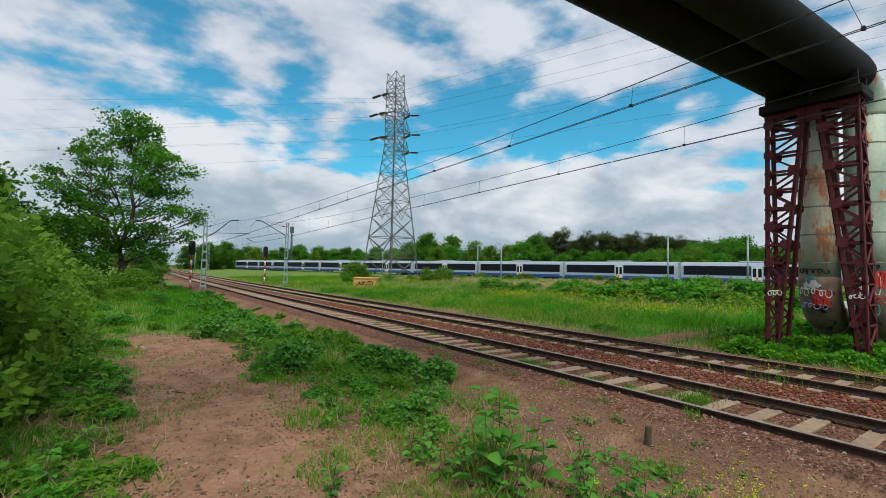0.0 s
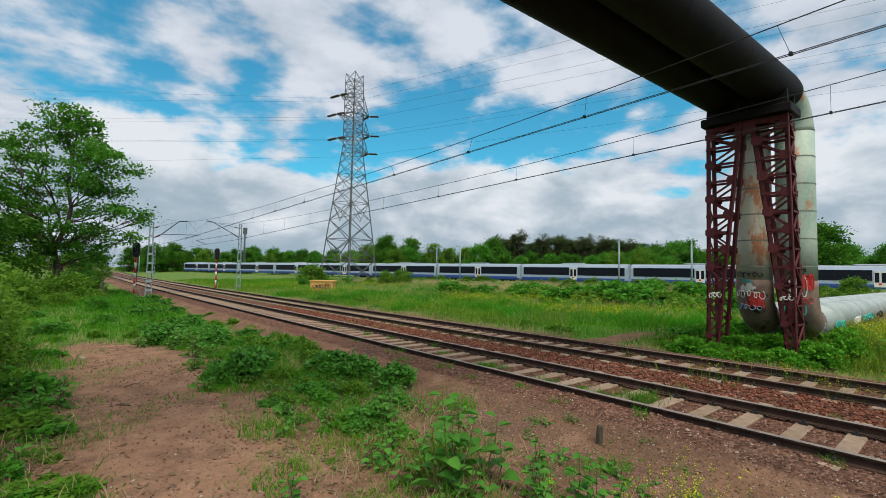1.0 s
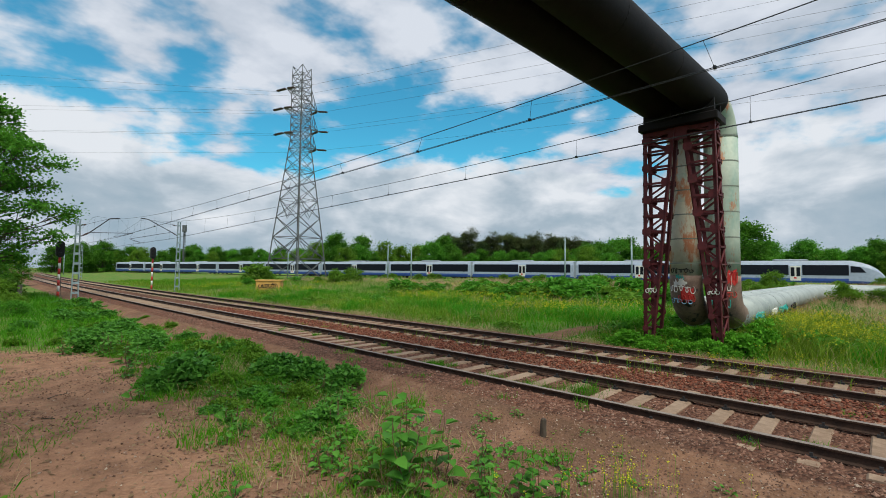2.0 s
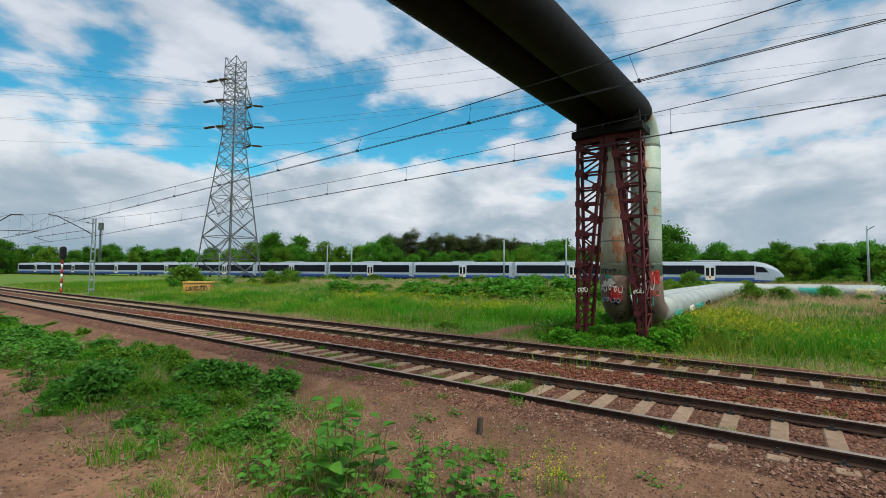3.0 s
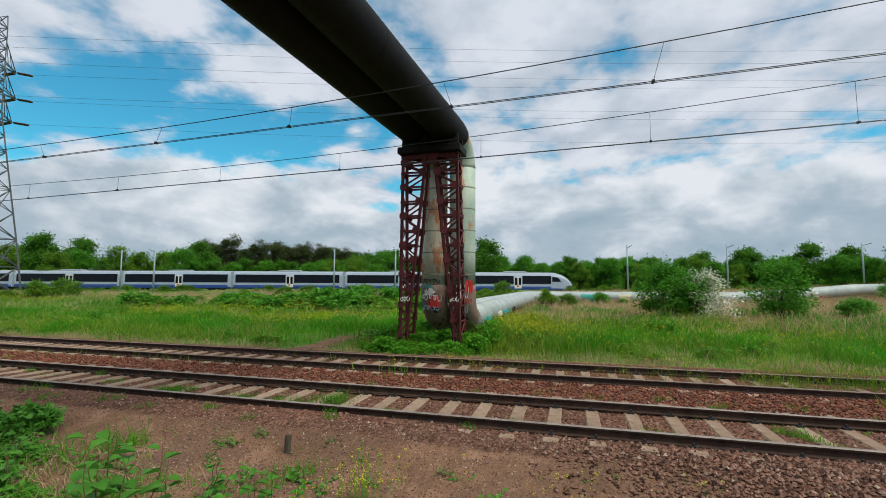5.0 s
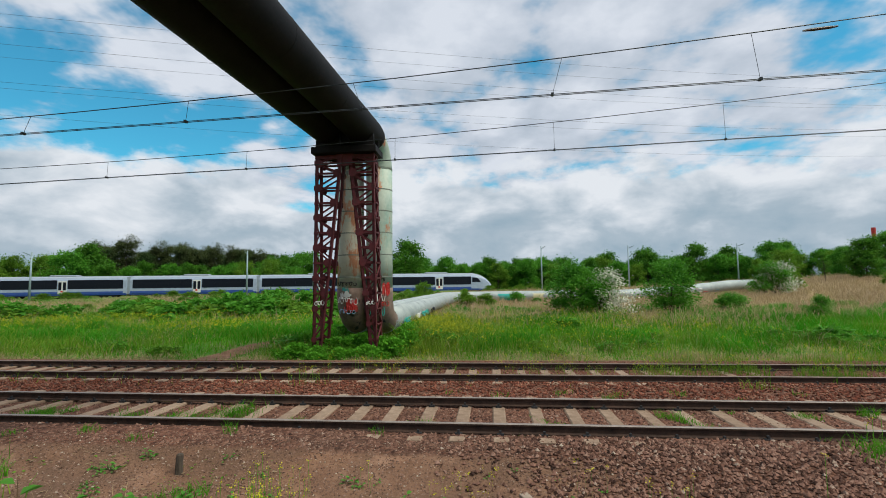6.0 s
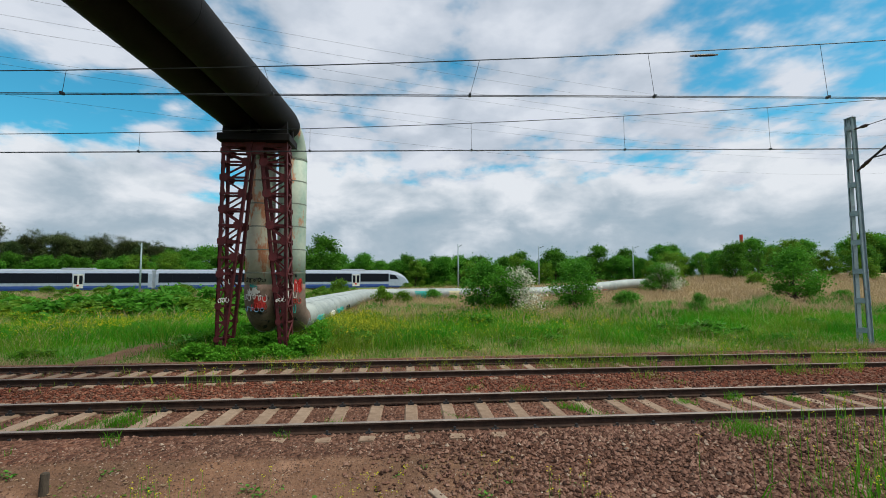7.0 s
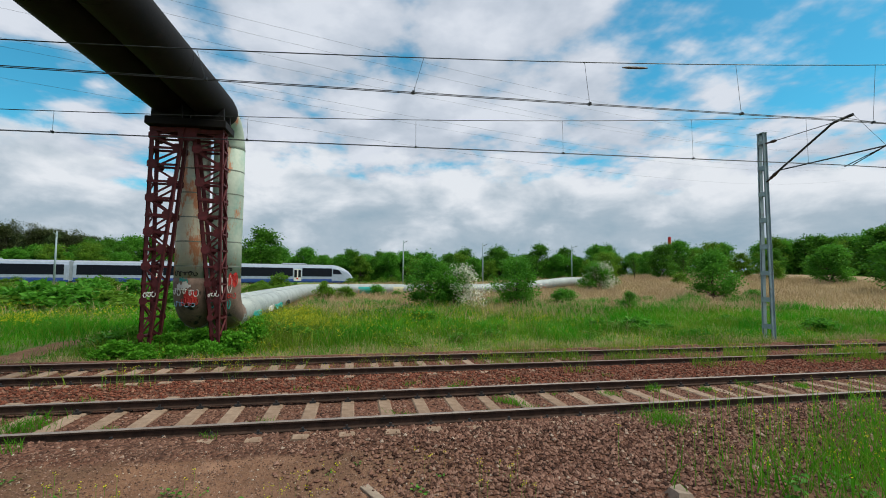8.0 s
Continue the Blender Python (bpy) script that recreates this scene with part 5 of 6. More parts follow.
# woods behind the meadow
broad = [make_tree("leafy green deciduous tree in the wood edge", 10, 7.5, 0.06, 56, 180, 0.38, m, 31 + i, spread=1.0, group="trees of the wood edge") for i, m in enumerate((LEAF_MID, LEAF_MID, LEAF_NETTLE, LEAF_LIGHT))]
pines = [make_tree("dark pine with a bare upper trunk", 13, 5.2, 0.36, 40, 230, 0.28, m, 41 + i, spread=0.85, name="pine_tree", category="pine", group="pines", shape="oval") for i, m in enumerate((LEAF_PINE, LEAF_RUSSET))]
thin = make_tree("tall thin tree with a small loose crown", 12, 4.6, 0.38, 34, 190, 0.23, LEAF_MID, 47, spread=0.8, group="tall single trees")
shrub = [make_bush("green shrub in the meadow", 2.4, 3.2, 30, 140, 0.19, m, 51 + i, group="meadow shrubs") for i, m in enumerate((LEAF_LIGHT, LEAF_NETTLE, LEAF_LIGHT))]
rng = random.Random(77)


def wood(a0, a1, stepdeg, dist, height, kinds, rows=2, gap=9.0, vary=0.18, base=10.0):
    a = a0
    while a < a1:
        for r in range(rows):
            d = dist * rng.uniform(0.96, 1.04) + r * gap
            x, y = polar(a + rng.uniform(-0.4, 0.4) * stepdeg, d)
            k = rng.choice(kinds)
            plant(k, x, y, rng.uniform(0, 360), height / base * rng.uniform(1 - vary, 1 + vary * 0.6) * (1 + 0.05 * r), rng.uniform(0.92, 1.1))
        a += stepdeg * rng.uniform(0.75, 1.25)


wood(6, 33, 1.15, 235, 10.2, broad, 2, 14)
wood(31, 49, 1.9, 128, 9.0, broad, 2)
wood(47.5, 64, 1.05, 136, 12.6, [pines[0], pines[0], pines[0], pines[1]], 2, 8, 0.10, 13.0)
wood(48, 66, 2.2, 122, 7.2, broad[:3], 1)
wood(63, 82, 1.9, 128, 8.6, broad, 2)
wood(80, 121, 1.15, 142, 8.3, [broad[0], broad[2], broad[2], broad[3]], 2, 10, 0.26)
wood(118, 127, 2.0, 124, 6.6, [broad[2], broad[3], broad[3]], 1)
wood(126, 134, 2.1, 108, 6.4, [broad[2], broad[3], thin], 2, 8, 0.3)
wood(132, 138, 1.6, 84, 3.6, [broad[3], broad[0]], 1, 8)
wood(136.5, 156, 1.5, 132, 9.4, [broad[2], broad[1], broad[2], broad[3]], 2, 9, 0.14)
for deg, d, h in ((38.0, 122, 13.2), (83, 140, 12.0), (94.5, 140, 11.5), (88.8, 141, 11.0)):
    plant(thin, *polar(deg, d), rng.uniform(0, 360), h / 12)
plant(broad[0], *polar(79.8, 104), 40, 1.03)
for deg, d, sc in ((61, 114, 0.78), (63.8, 110, 0.82), (58.4, 116, 0.62), (66.2, 112, 0.6)):
    plant(broad[3] if sc > 0.7 else broad[2], *polar(deg, d), deg * 7, sc)
plant(thin, *polar(124.0, 76), 60, 0.62, 1.0)
plant(broad[3], *polar(121.0, 62), 10, 0.46)
plant(broad[1], *polar(127.0, 82), 80, 0.52)
plant(thin, *polar(129.0, 90), 110, 0.66)
plant(broad[2], *polar(141.5, 72), 80, 0.55, 0.8)
plant(broad[2], *polar(146.0, 58), 150, 0.58, 0.8)
plant(broad[3], *polar(137.0, 75), 20, 0.36, 0.8)

# trees and thicket on the western bank
bank_tree = make_tree("dense green tree on the bank", 7.0, 6.0, 0.08, 60, 130, 0.30, LEAF_MID, 61, spread=0.75, group="bank trees", second=LEAF_LIGHT, share=0.4)
for x, y, s, tl in ((-7.0, 40, 1.0, 1.0), (-10.5, 46, 1.15, 1.0), (-4.2, 46, 0.75, 1.0), (-6.4, 31, 0.70, 1.0), (-9.5, 34, 1.05, 1.05), (1.9, 62, 0.62, 0.9), (4.2, 74, 0.6, 0.9), (-3.0, 60, 1.0, 1.0), (-14, 52, 1.3, 1.1)):
    plant(bank_tree, x, y, x * 40 + y, s, tl)
thicket = [make_bush("tangled green thicket on the bank", 1.9, 2.6, 60, 95, 0.115, m, 65 + i, group="bank thicket") for i, m in enumerate((LEAF_LIGHT, LEAF_LIGHT, LEAF_NETTLE))]
for i in range(86):
    y = rng.uniform(4.6, 30)
    x = -0.75 - 0.03 * y - abs(rng.gauss(0, 1.9)) - (0.95 if y < 8 else 0.5 if y < 10 else 0.0)
    if y > 18:
        x += 1.2 * (y - 18) / 12
    depth = min(1.35, 0.40 + 0.30 * (-0.8 - x))
    plant(thicket[i % 3], x, y, rng.uniform(0, 360), depth * rng.uniform(0.75, 1.15))
for i in range(26):
    y = rng.uniform(24, 48)
    plant(thicket[i % 3], rng.uniform(-6, 2.6), y, rng.uniform(0, 360), rng.uniform(0.5, 0.9), 0.8)

# bramble patch beside the ballast
bramble = [make_bush("low spreading green bramble with broad leaves", 0.74, 1.5, 50, 36, 0.15, m, 71 + i, name="bramble", category="bramble", group="bramble patch", stems=9) for i, m in enumerate((LEAF_NETTLE, LEAF_WEED, LEAF_LIGHT))]
patch_rng = random.Random(12)
for i in range(66):
    y = 6.9 + 9.6 * patch_rng.random()
    c = 4.35 + 0.3 * math.sin(1.1 * y) + 0.03 * (y - 7)
    plant(bramble[i % 3], min(5.3, c + patch_rng.gauss(0, 0.75)), y, patch_rng.uniform(0, 360), patch_rng.uniform(0.42, 0.95) * (1.0 if y > 7.9 else 0.75), patch_rng.uniform(0.65, 1.15))
for i in range(30):
    y = patch_rng.uniform(5.4, 8.8)
    plant(bramble[i % 3], max(3.0, 3.3 + 0.3 * (y - 6) + patch_rng.gauss(0, 0.6)), y, patch_rng.uniform(0, 360), patch_rng.uniform(0.25, 0.6), patch_rng.uniform(0.5, 0.95))
for i in range(58):
    y = patch_rng.uniform(14.5, 36)
    plant(bramble[i % 3], 3.9 + 0.035 * (y - 15) + patch_rng.gauss(0, 0.8), y, patch_rng.uniform(0, 360), patch_rng.uniform(0.5, 1.0), patch_rng.uniform(0.5, 0.95))

for i in range(34):
    plant(bramble[i % 3], rng.uniform(-0.4, 4.2), rng.uniform(17.0, 26), rng.uniform(0, 360), rng.uniform(0.4, 0.8), 0.8)

# meadow shrubs
for x, y, s in ((60, 8.2, 0.9), (39.0, 1.6, 0.55), (39.6, 0.0, 0.6), (43.7, -2.8, 0.55), (43.0, -4.6, 0.6), (31.4, -15.6, 1.2), (31.4, -31.9, 0.82), (30.7, -19.5, 0.42), (51, -41, 0.8), (54, -44, 0.7),
                (26.5, 58, 1.5), (28.6, 60, 1.6), (24.9, 57, 1.0), (38, 58, 1.1), (40.5, 57, 1.2), (36.5, 60, 0.9), (43, 59, 0.8), (37.5, 68.5, 1.0), (45, 64, 0.9), (48, 62, 0.7), (44, 37.8, 0.7), (40, 31, 0.6), (46, 32, 0.75), (49, 28, 0.7), (43, 22, 0.6), (47, 19, 0.65), (52, 23, 0.8), (38, 17.5, 0.5), (42, 14, 0.55),
                (50, 13, 0.7), (34, 19, 0.4), (53, 36, 0.8), (56, 30, 0.7), (36, 24, 0.45), (60, 20, 0.7), (62, 14, 0.6), (64, 3, 0.5), (52, 8, 0.5)):
    plant(shrub[rng.randrange(3)], x, y, rng.uniform(0, 360), s, rng.uniform(0.8, 1.0))
for i in range(80):
    y = rng.uniform(-25, 95)
    x = 91 - 0.24 * (y - 8) - 5.5 - abs(rng.gauss(0, 3.5))
    plant(shrub[rng.randrange(3)], x, y, rng.uniform(0, 360), rng.uniform(0.55, 0.9), 0.75)
for i in range(20):
    x, y = rng.uniform(36, 62), rng.uniform(6, 60)
    plant(shrub[rng.randrange(3)], x, y, rng.uniform(0, 360), rng.uniform(0.3, 0.62), 0.75)
for i in range(95):
    y = rng.uniform(4, 34)
    x = rng.gauss(50 - 0.25 * (y - 15), 5.0)
    plant(shrub[rng.randrange(3)], x, y, rng.uniform(0, 360), rng.uniform(0.4, 0.78), 0.75)
young = make_tree("young leafy tree in the dry meadow", 3.9, 3.3, 0.10, 46, 150, 0.165, LEAF_NETTLE, 81, spread=0.5, group="young meadow trees")
plant(young, 32.0, -28.7, 30)
plant(young, 29.4, -11.3, 120, 0.86)
plant(young, 26.2, -17.5, 210, 0.30)
hawthorn = make_bush("hawthorn bush in white blossom", 3.5, 4.0, 60, 170, 0.165, LEAF_NETTLE, 83, name="hawthorn", group="hawthorn bushes", second=BLOSSOM, share=0.46)
plant(hawthorn, 28.6, -6.9, -90, 0.80)
plant(young, 28.5, -5.3, 75, 0.84)
plant(hawthorn, 46.5, -27.0, -60, 1.1)
plant(hawthorn, 35.6, 30.0, -60, 0.42)
plant(hawthorn, 39.0, 33.0, -20, 0.36)
plant(hawthorn, *polar(66.5, 108), -20, 1.2)
nettles = make_bush("clump of bright green nettles", 0.95, 1.5, 40, 44, 0.17, LEAF_FRESH, 85, name="nettle_clump", category="nettles", group="nettles round the trestle")
for x, y, s in ((14.4, 5.6, 0.62), (14.2, 4.5, 0.72), (14.5, 3.7, 0.6), (14.6, 2.8, 0.5), (15.6, 4.4, 0.7), (14.6, 6.4, 0.5), (16.3, 5.3, 0.6), (14.0, 5.1, 0.45), (14.55, 5.0, 0.6), (14.5, 3.2, 0.62), (14.7, 3.95, 0.65), (14.75, 5.75, 0.7), (14.7, 3.45, 0.7),
                (14.1, 5.9, 0.85), (14.05, 4.9, 0.95), (14.3, 4.2, 0.95), (14.2, 3.1, 0.75), (14.9, 2.6, 0.85), (15.6, 2.3, 0.95), (16.4, 2.5, 1.05), (17.3, 2.5, 1.0), (18.2, 2.6, 0.9), (15.4, 3.2, 0.8), (15.7, 3.9, 0.95), (15.8, 4.9, 0.95), (16.1, 4.4, 0.8), (16.0, 3.4, 0.9), (19.4, 2.7, 0.8), (16.2, 5.9, 0.85)):
    plant(nettles, x, y, x * 97 + y * 31, s * (0.62 if x < 14.35 else 1.0), 0.9 + 0.5 * abs(math.sin(7 * x + 5 * y)))


# ---- knotweed in the foreground ----
def make_weed(label, height, leaves, size, seed, group="foreground weeds"):
    """Upright jointed stems with broad alternate leaves."""
    rng = np.random.default_rng(seed)
    t = thing("weed", label, "weed", group)
    g = Geo()
    P, D, U, L = [], [], [], []
    for s in range(3):
        base = np.array([rng.normal(0, 0.06), rng.normal(0, 0.06), -0.03])
        h = height * rng.uniform(0.6, 1.0)
        tip = base + np.array([rng.normal(0, 0.16) * height, rng.normal(0, 0.16) * height, h])
        pts = branch_pts(base, tip, rng, 0.0, 6)
        part("stem", Geo().tube(pts, [0.007, 0.0065, 0.006, 0.005, 0.004, 0.002], 6, cap=False), paint_stem, t, smooth=True)
        for k in range(leaves):
            f = 0.18 + 0.82 * (k + rng.uniform(0, 0.6)) / leaves
            i = min(4, int(f * 5))
            p = np.array(pts[i]) + (np.array(pts[i + 1]) - np.array(pts[i])) * (min(f, 0.999) * 5 - i)
            a = k * 2.4 + rng.uniform(-0.5, 0.5) + s
            P.append(p)
            D.append((math.cos(a), math.sin(a), rng.uniform(-0.15, 0.55)))
            U.append((rng.normal(0, 0.25), rng.normal(0, 0.25), 1))
            L.append(size * rng.uniform(0.65, 1.2) * (1.1 - 0.45 * f))
    P, D, U, L = np.array(P), unit(np.array(D)), unit(np.array(U)), np.array(L)
    V, F = leaf_arrays(P + D * 0.02, D, U, L, L * 0.78)
    part("foliage", raw_mesh("foliage", V, F, LEAF_WEED, smooth=True), None, t)
    return t


paint_stem = worn("weed_stem", (0.16, 0.11, 0.05), (0.10, 0.05, 0.03), 6.0, 0.7)
weeds = [make_weed("broad-leaved green weed with reddish stems", 0.92, 7, 0.21, 90), make_weed("short broad-leaved green weed", 0.5, 6, 0.13, 91), make_weed("low leafy weed on bare earth", 0.28, 6, 0.10, 92)]
for x, y, k, s in ((3.46, 3.62, 0, 1.12), (3.30, 3.40, 0, 0.85), (4.45, 3.30, 1, 1.0), (4.25, 2.2, 1, 0.85), (4.0, 2.5, 0, 0.6), (3.75, 3.35, 0, 0.8), (3.35, 3.15, 1, 1.0), (3.8, 2.85, 1, 1.0), (3.6, 2.5, 1, 0.9), (4.05, 2.35, 0, 0.55), (3.55, 2.05, 1, 0.9), (3.95, 1.8, 1, 0.9), (3.75, 1.45, 1, 0.8),
                   (4.2, 1.5, 2, 1.1), (3.05, 3.9, 1, 0.9), (3.3, 4.4, 2, 1.2), (1.98, 4.15, 1, 0.85), (3.5, 5.0, 2, 1.2), (3.9, 5.6, 1, 0.8), (4.4, 6.1, 1, 0.9), (3.2, 5.9, 2, 1.3), (4.9, 6.4, 1, 0.8),
                   (3.0, 6.5, 2, 1.3), (4.1, 4.2, 2, 1.2), (-1.35, 5.3, 0, 1.1), (-1.2, 4.6, 0, 0.8), (-1.7, 6.0, 0, 1.1), (0.15, 6.6, 1, 0.9), (5.0, 2.6, 2, 0.9), (5.1, 3.4, 2, 0.8), (0.2, 8.9, 1, 1.3), (0.4, 9.3, 1, 1.2),
                   (5.2, 0.4, 2, 0.8), (4.9, -0.3, 2, 0.8), (4.6, -1.0, 2, 0.8), (5.35, -1.3, 2, 0.6), (4.45, 0.7, 2, 0.9), (4.0, 0.6, 1, 0.7)):
    plant(weeds[k], x, y, (x * 313 + y * 171) % 360, s)
for i in range(64):
    y = rng.uniform(1.6, 7.4)
    plant(weeds[1 + (i % 4 > 0)], 3.25 + 0.17 * (y - 2) + rng.gauss(0, 0.55), y, rng.uniform(0, 360), rng.uniform(0.4, 1.15))
for i in range(90):
    y = rng.uniform(3.6, 17)
    plant(weeds[1 + (i % 3 > 0)], -0.35 - 0.5 * (y < 9) - 0.01 * y + rng.gauss(0, 0.45), y, rng.uniform(0, 360), rng.uniform(0.5, 1.2))
for i in range(40):
    y = rng.uniform(8, 19)
    plant(weeds[1 + i % 2], 3.0 + rng.gauss(0, 0.4), y, rng.uniform(0, 360), rng.uniform(0.6, 1.4))
for i in range(60):
    y = -3.8 - abs(rng.gauss(0, 3.0))
    plant(weeds[2] if i % 5 else weeds[1], min(6.3, 4.1 - 0.24 * (y + 3.6) - abs(rng.gauss(0, 0.6))), y, rng.uniform(0, 360), rng.uniform(0.4, 0.9))
for i in range(36):
    plant(weeds[2], rng.uniform(4.4, 6.1), rng.uniform(-2.5, 4.5), rng.uniform(0, 360), rng.uniform(0.3, 0.7))


# ---- grass ----
def scatter(n, seed, box, weight):
    """n random places inside box, kept by weight(x, y) from 0 to 1."""
    rng = np.random.default_rng(seed)
    X, Y = np.zeros(0), np.zeros(0)
    while len(X) < n:
        x, y = rng.uniform(box[0], box[1], n * 2), rng.uniform(box[2], box[3], n * 2)
        k = rng.uniform(0, 1, n * 2) < weight(x, y)
        X, Y = np.concatenate([X, x[k]]), np.concatenate([Y, y[k]])
    return X[:n], Y[:n]


def clumpy(x, y, s=1.0):
    return 0.5 + 0.5 * np.sin(2.1 * s * x + 1.3 * np.sin(1.7 * s * y)) * np.sin(1.9 * s * y + 1.1 * np.sin(1.3 * s * x))


def grass_patch(label, n, seed, box, weight, height, width, mat, lean=0.7):
    rng = np.random.default_rng(seed)
    X, Y = scatter(n, seed + 1, box, weight)
    Z = land(X, Y) - 0.02
    H = height * rng.uniform(0.45, 1.25, n) * (0.4 + 0.85 * clumpy(X, Y, 0.55)) * (0.8 + 0.4 * clumpy(X, Y, 1.9))
    a = rng.uniform(0, 2 * math.pi, n)
    s = np.stack([np.cos(a), np.sin(a), np.zeros(n)], 1) * (width * rng.uniform(0.6, 1.3, n))[:, None]
    b = rng.uniform(0, 2 * math.pi, n)
    out = np.stack([np.cos(b), np.sin(b), np.zeros(n)], 1) * (H * lean * rng.uniform(0.2, 1.6, n))[:, None]
    P = np.stack([X, Y, Z], 1)
    up = np.stack([np.zeros(n), np.zeros(n), H], 1)
    V = np.stack([P - s, P + s, P + up * 0.6 + out * 0.35 + s * 0.7, P + up + out, P + up * 0.6 + out * 0.35 - s * 0.7], 1).reshape(-1, 3)
    k = np.arange(n)[:, None] * 5
    F = np.stack([k + np.array([[0, 1, 2]]), k + np.array([[0, 2, 4]]), k + np.array([[4, 2, 3]])], 1).reshape(-1, 3)
    me = raw_mesh("grass", V, F, mat)
    tagged(new("grass", me), label, "grass", kind="stuff")


def off_path(x, y):
    d, b, t = zone_of(x, y)
    return 1 - np.clip(d * 1.2, 0, 1)


def flower_patch(label, n, seed, box, weight, low, high, size):
    """Small yellow flower heads on thin stalks."""
    rng = np.random.default_rng(seed)
    X, Y = scatter(n, seed + 1, box, weight)
    m = 7
    Z = land(X, Y) + rng.uniform(low, high, n)
    stalk_s = np.stack([np.full(n, 0.004), np.zeros(n), np.zeros(n)], 1)
    base = np.stack([X, Y, land(X, Y)], 1)
    top = np.stack([X, Y, Z], 1)
    SV = np.stack([base - stalk_s, base + stalk_s, top + stalk_s, top - stalk_s], 1).reshape(-1, 3)
    P = np.repeat(top, m, 0) + rng.normal(0, size * 1.1, (n * m, 3))
    D = unit(rng.normal(0, 1, (n * m, 3)))
    U = unit(rng.normal(0, 0.4, (n * m, 3)) + np.array([0, 0, 1]))
    L = size * rng.uniform(0.6, 1.4, n * m)
    V, F = small_leaf_arrays(P, D, U, L, L)
    allv = np.concatenate([SV, V])
    allf = np.concatenate([np.arange(n * 4).reshape(-1, 4), F + n * 4])
    slots = np.concatenate([np.ones(n), np.zeros(len(F))])
    tagged(new("wildflowers", raw_mesh("wildflowers", allv, allf, [FLOWER, GRASS], slots)), label, "wildflowers", kind="stuff")


def verge(x, y):
    xt = x - bend(y)
    return step(xt + 0.35 * np.sin(0.9 * y) + 0.2 * np.sin(2.3 * y), 13.2, 14.6) * (1 - step(x, 24, 30)) * off_path(x, y)


herb = [make_bush("low leafy meadow herb", 0.5, 1.1, 20, 36, 0.12, m, 140 + i, name="meadow_herb", category="herb", group="meadow herbs") for i, m in enumerate((LEAF_LIGHT, LEAF_LIGHT, LEAF_NETTLE))]
for i in range(95):
    x, y = 28 + 13 * rng.random(), rng.uniform(9, 32)
    if math.exp(-((x - 41) / 4.5) ** 2 - ((y - 29) / 8) ** 2) < 0.5:
        plant(herb[i % 3], x, y, rng.uniform(0, 360), rng.uniform(0.9, 2.0), rng.uniform(0.7, 1.0))
for i in range(64):
    x, y = 14.4 + abs(rng.gauss(0, 4.5)), rng.uniform(-26, 40)
    if off_path(np.array([x]), np.array([y]))[0] > 0.8:
        plant(herb[i % 3], x + float(bend(y)), y, rng.uniform(0, 360), rng.uniform(0.4, 0.85), rng.uniform(0.6, 0.9))
for i in range(110):
    y = rng.uniform(3.0, 16)
    plant(herb[i % 3], min(0.35, rng.gauss(-0.55, 0.6)), y, rng.uniform(0, 360), rng.uniform(0.16, 0.5), rng.uniform(0.5, 1.1))
for i in range(60):
    y = rng.uniform(2.6, 17)
    edge_x = 1.7 - 0.3 * math.sin(0.5 * y) + rng.choice((-1, 1)) * rng.uniform(1.2, 2.4)
    plant(herb[i % 3], edge_x, y, rng.uniform(0, 360), rng.uniform(0.12, 0.30), rng.uniform(0.6, 1.2))
grass_patch("tall grass among the brambles", 1500, 116, (2.6, 6.0, 5.5, 17), lambda x, y: np.exp(-((x - 4.2) / 0.9) ** 2) * (0.1 + 0.9 * clumpy(x, y, 0.9)), 0.36, 0.007, GRASS, 0.8)
grass_patch("lush green grass verge beside the tracks", 52000, 101, (13, 30, -26, 34), verge, 0.32, 0.010, GRASS, 0.6)
grass_patch("lush dark green grass in patches", 56000, 113, (13.6, 34, -30, 40), lambda x, y: step(x, 13.8, 15.5) * off_path(x, y) * (clumpy(x + 3, y, 0.42) > 0.62), 0.52, 0.012, GRASS_LUSH, 0.7)
grass_patch("tall seeding grass beside the tracks", 44000, 102, (13, 30, -26, 34), lambda x, y: verge(x, y) * clumpy(x, y, 0.35), 0.48, 0.007, GRASS_TALL, 0.7)
grass_patch("dead straw along the edge of the ballast", 16000, 114, (12.9, 16.5, -26, 34), lambda x, y: np.exp(-((x - bend(y) - 13.9) / 0.7) ** 2) * (0.2 + 0.8 * clumpy(x, y, 0.8)) * off_path(x, y), 0.26, 0.006, GRASS_DRY, 0.9)
grass_patch("straw-coloured seed heads standing in the verge", 12000, 126, (13.6, 34, -30, 48), lambda x, y: step(x - bend(y), 13.8, 15.5) * off_path(x, y) * (0.12 + 0.88 * (clumpy(x + 5, y, 0.3) > 0.58)), 0.58, 0.006, GRASS_DRY, 0.7)
grass_patch("reddish dry grass below the branch line", 26000, 127, (36, 64, 12, 74), lambda x, y: np.exp(-((x - 54 + 0.22 * (y - 15)) / 5.5) ** 2) * (0.25 + 0.75 * (clumpy(x, y, 0.16) > 0.4)), 0.75, 0.022, GRASS_DRY, 0.6)
grass_patch("green meadow grass farther off", 60000, 103, (13.5, 62, -60, 90), lambda x, y: step(x, 16, 20) * (1 - zone_of(x, y)[2]) * off_path(x, y), 0.5, 0.022, GRASS)
grass_patch("yellow-green meadow grass", 52000, 104, (13.8, 60, 12, 90), lambda x, y: off_path(x, y) * step(x - bend(y), 13.8, 15) * clumpy(x, y, 0.2) * (1 - zone_of(x, y)[2]), 0.45, 0.02, GRASS_TALL)
grass_patch("dry straw-coloured grass on the meadow", 100000, 105, (20, 75, -62, 60), lambda x, y: zone_of(x, y)[2], 0.62, 0.018, GRASS_DRY)
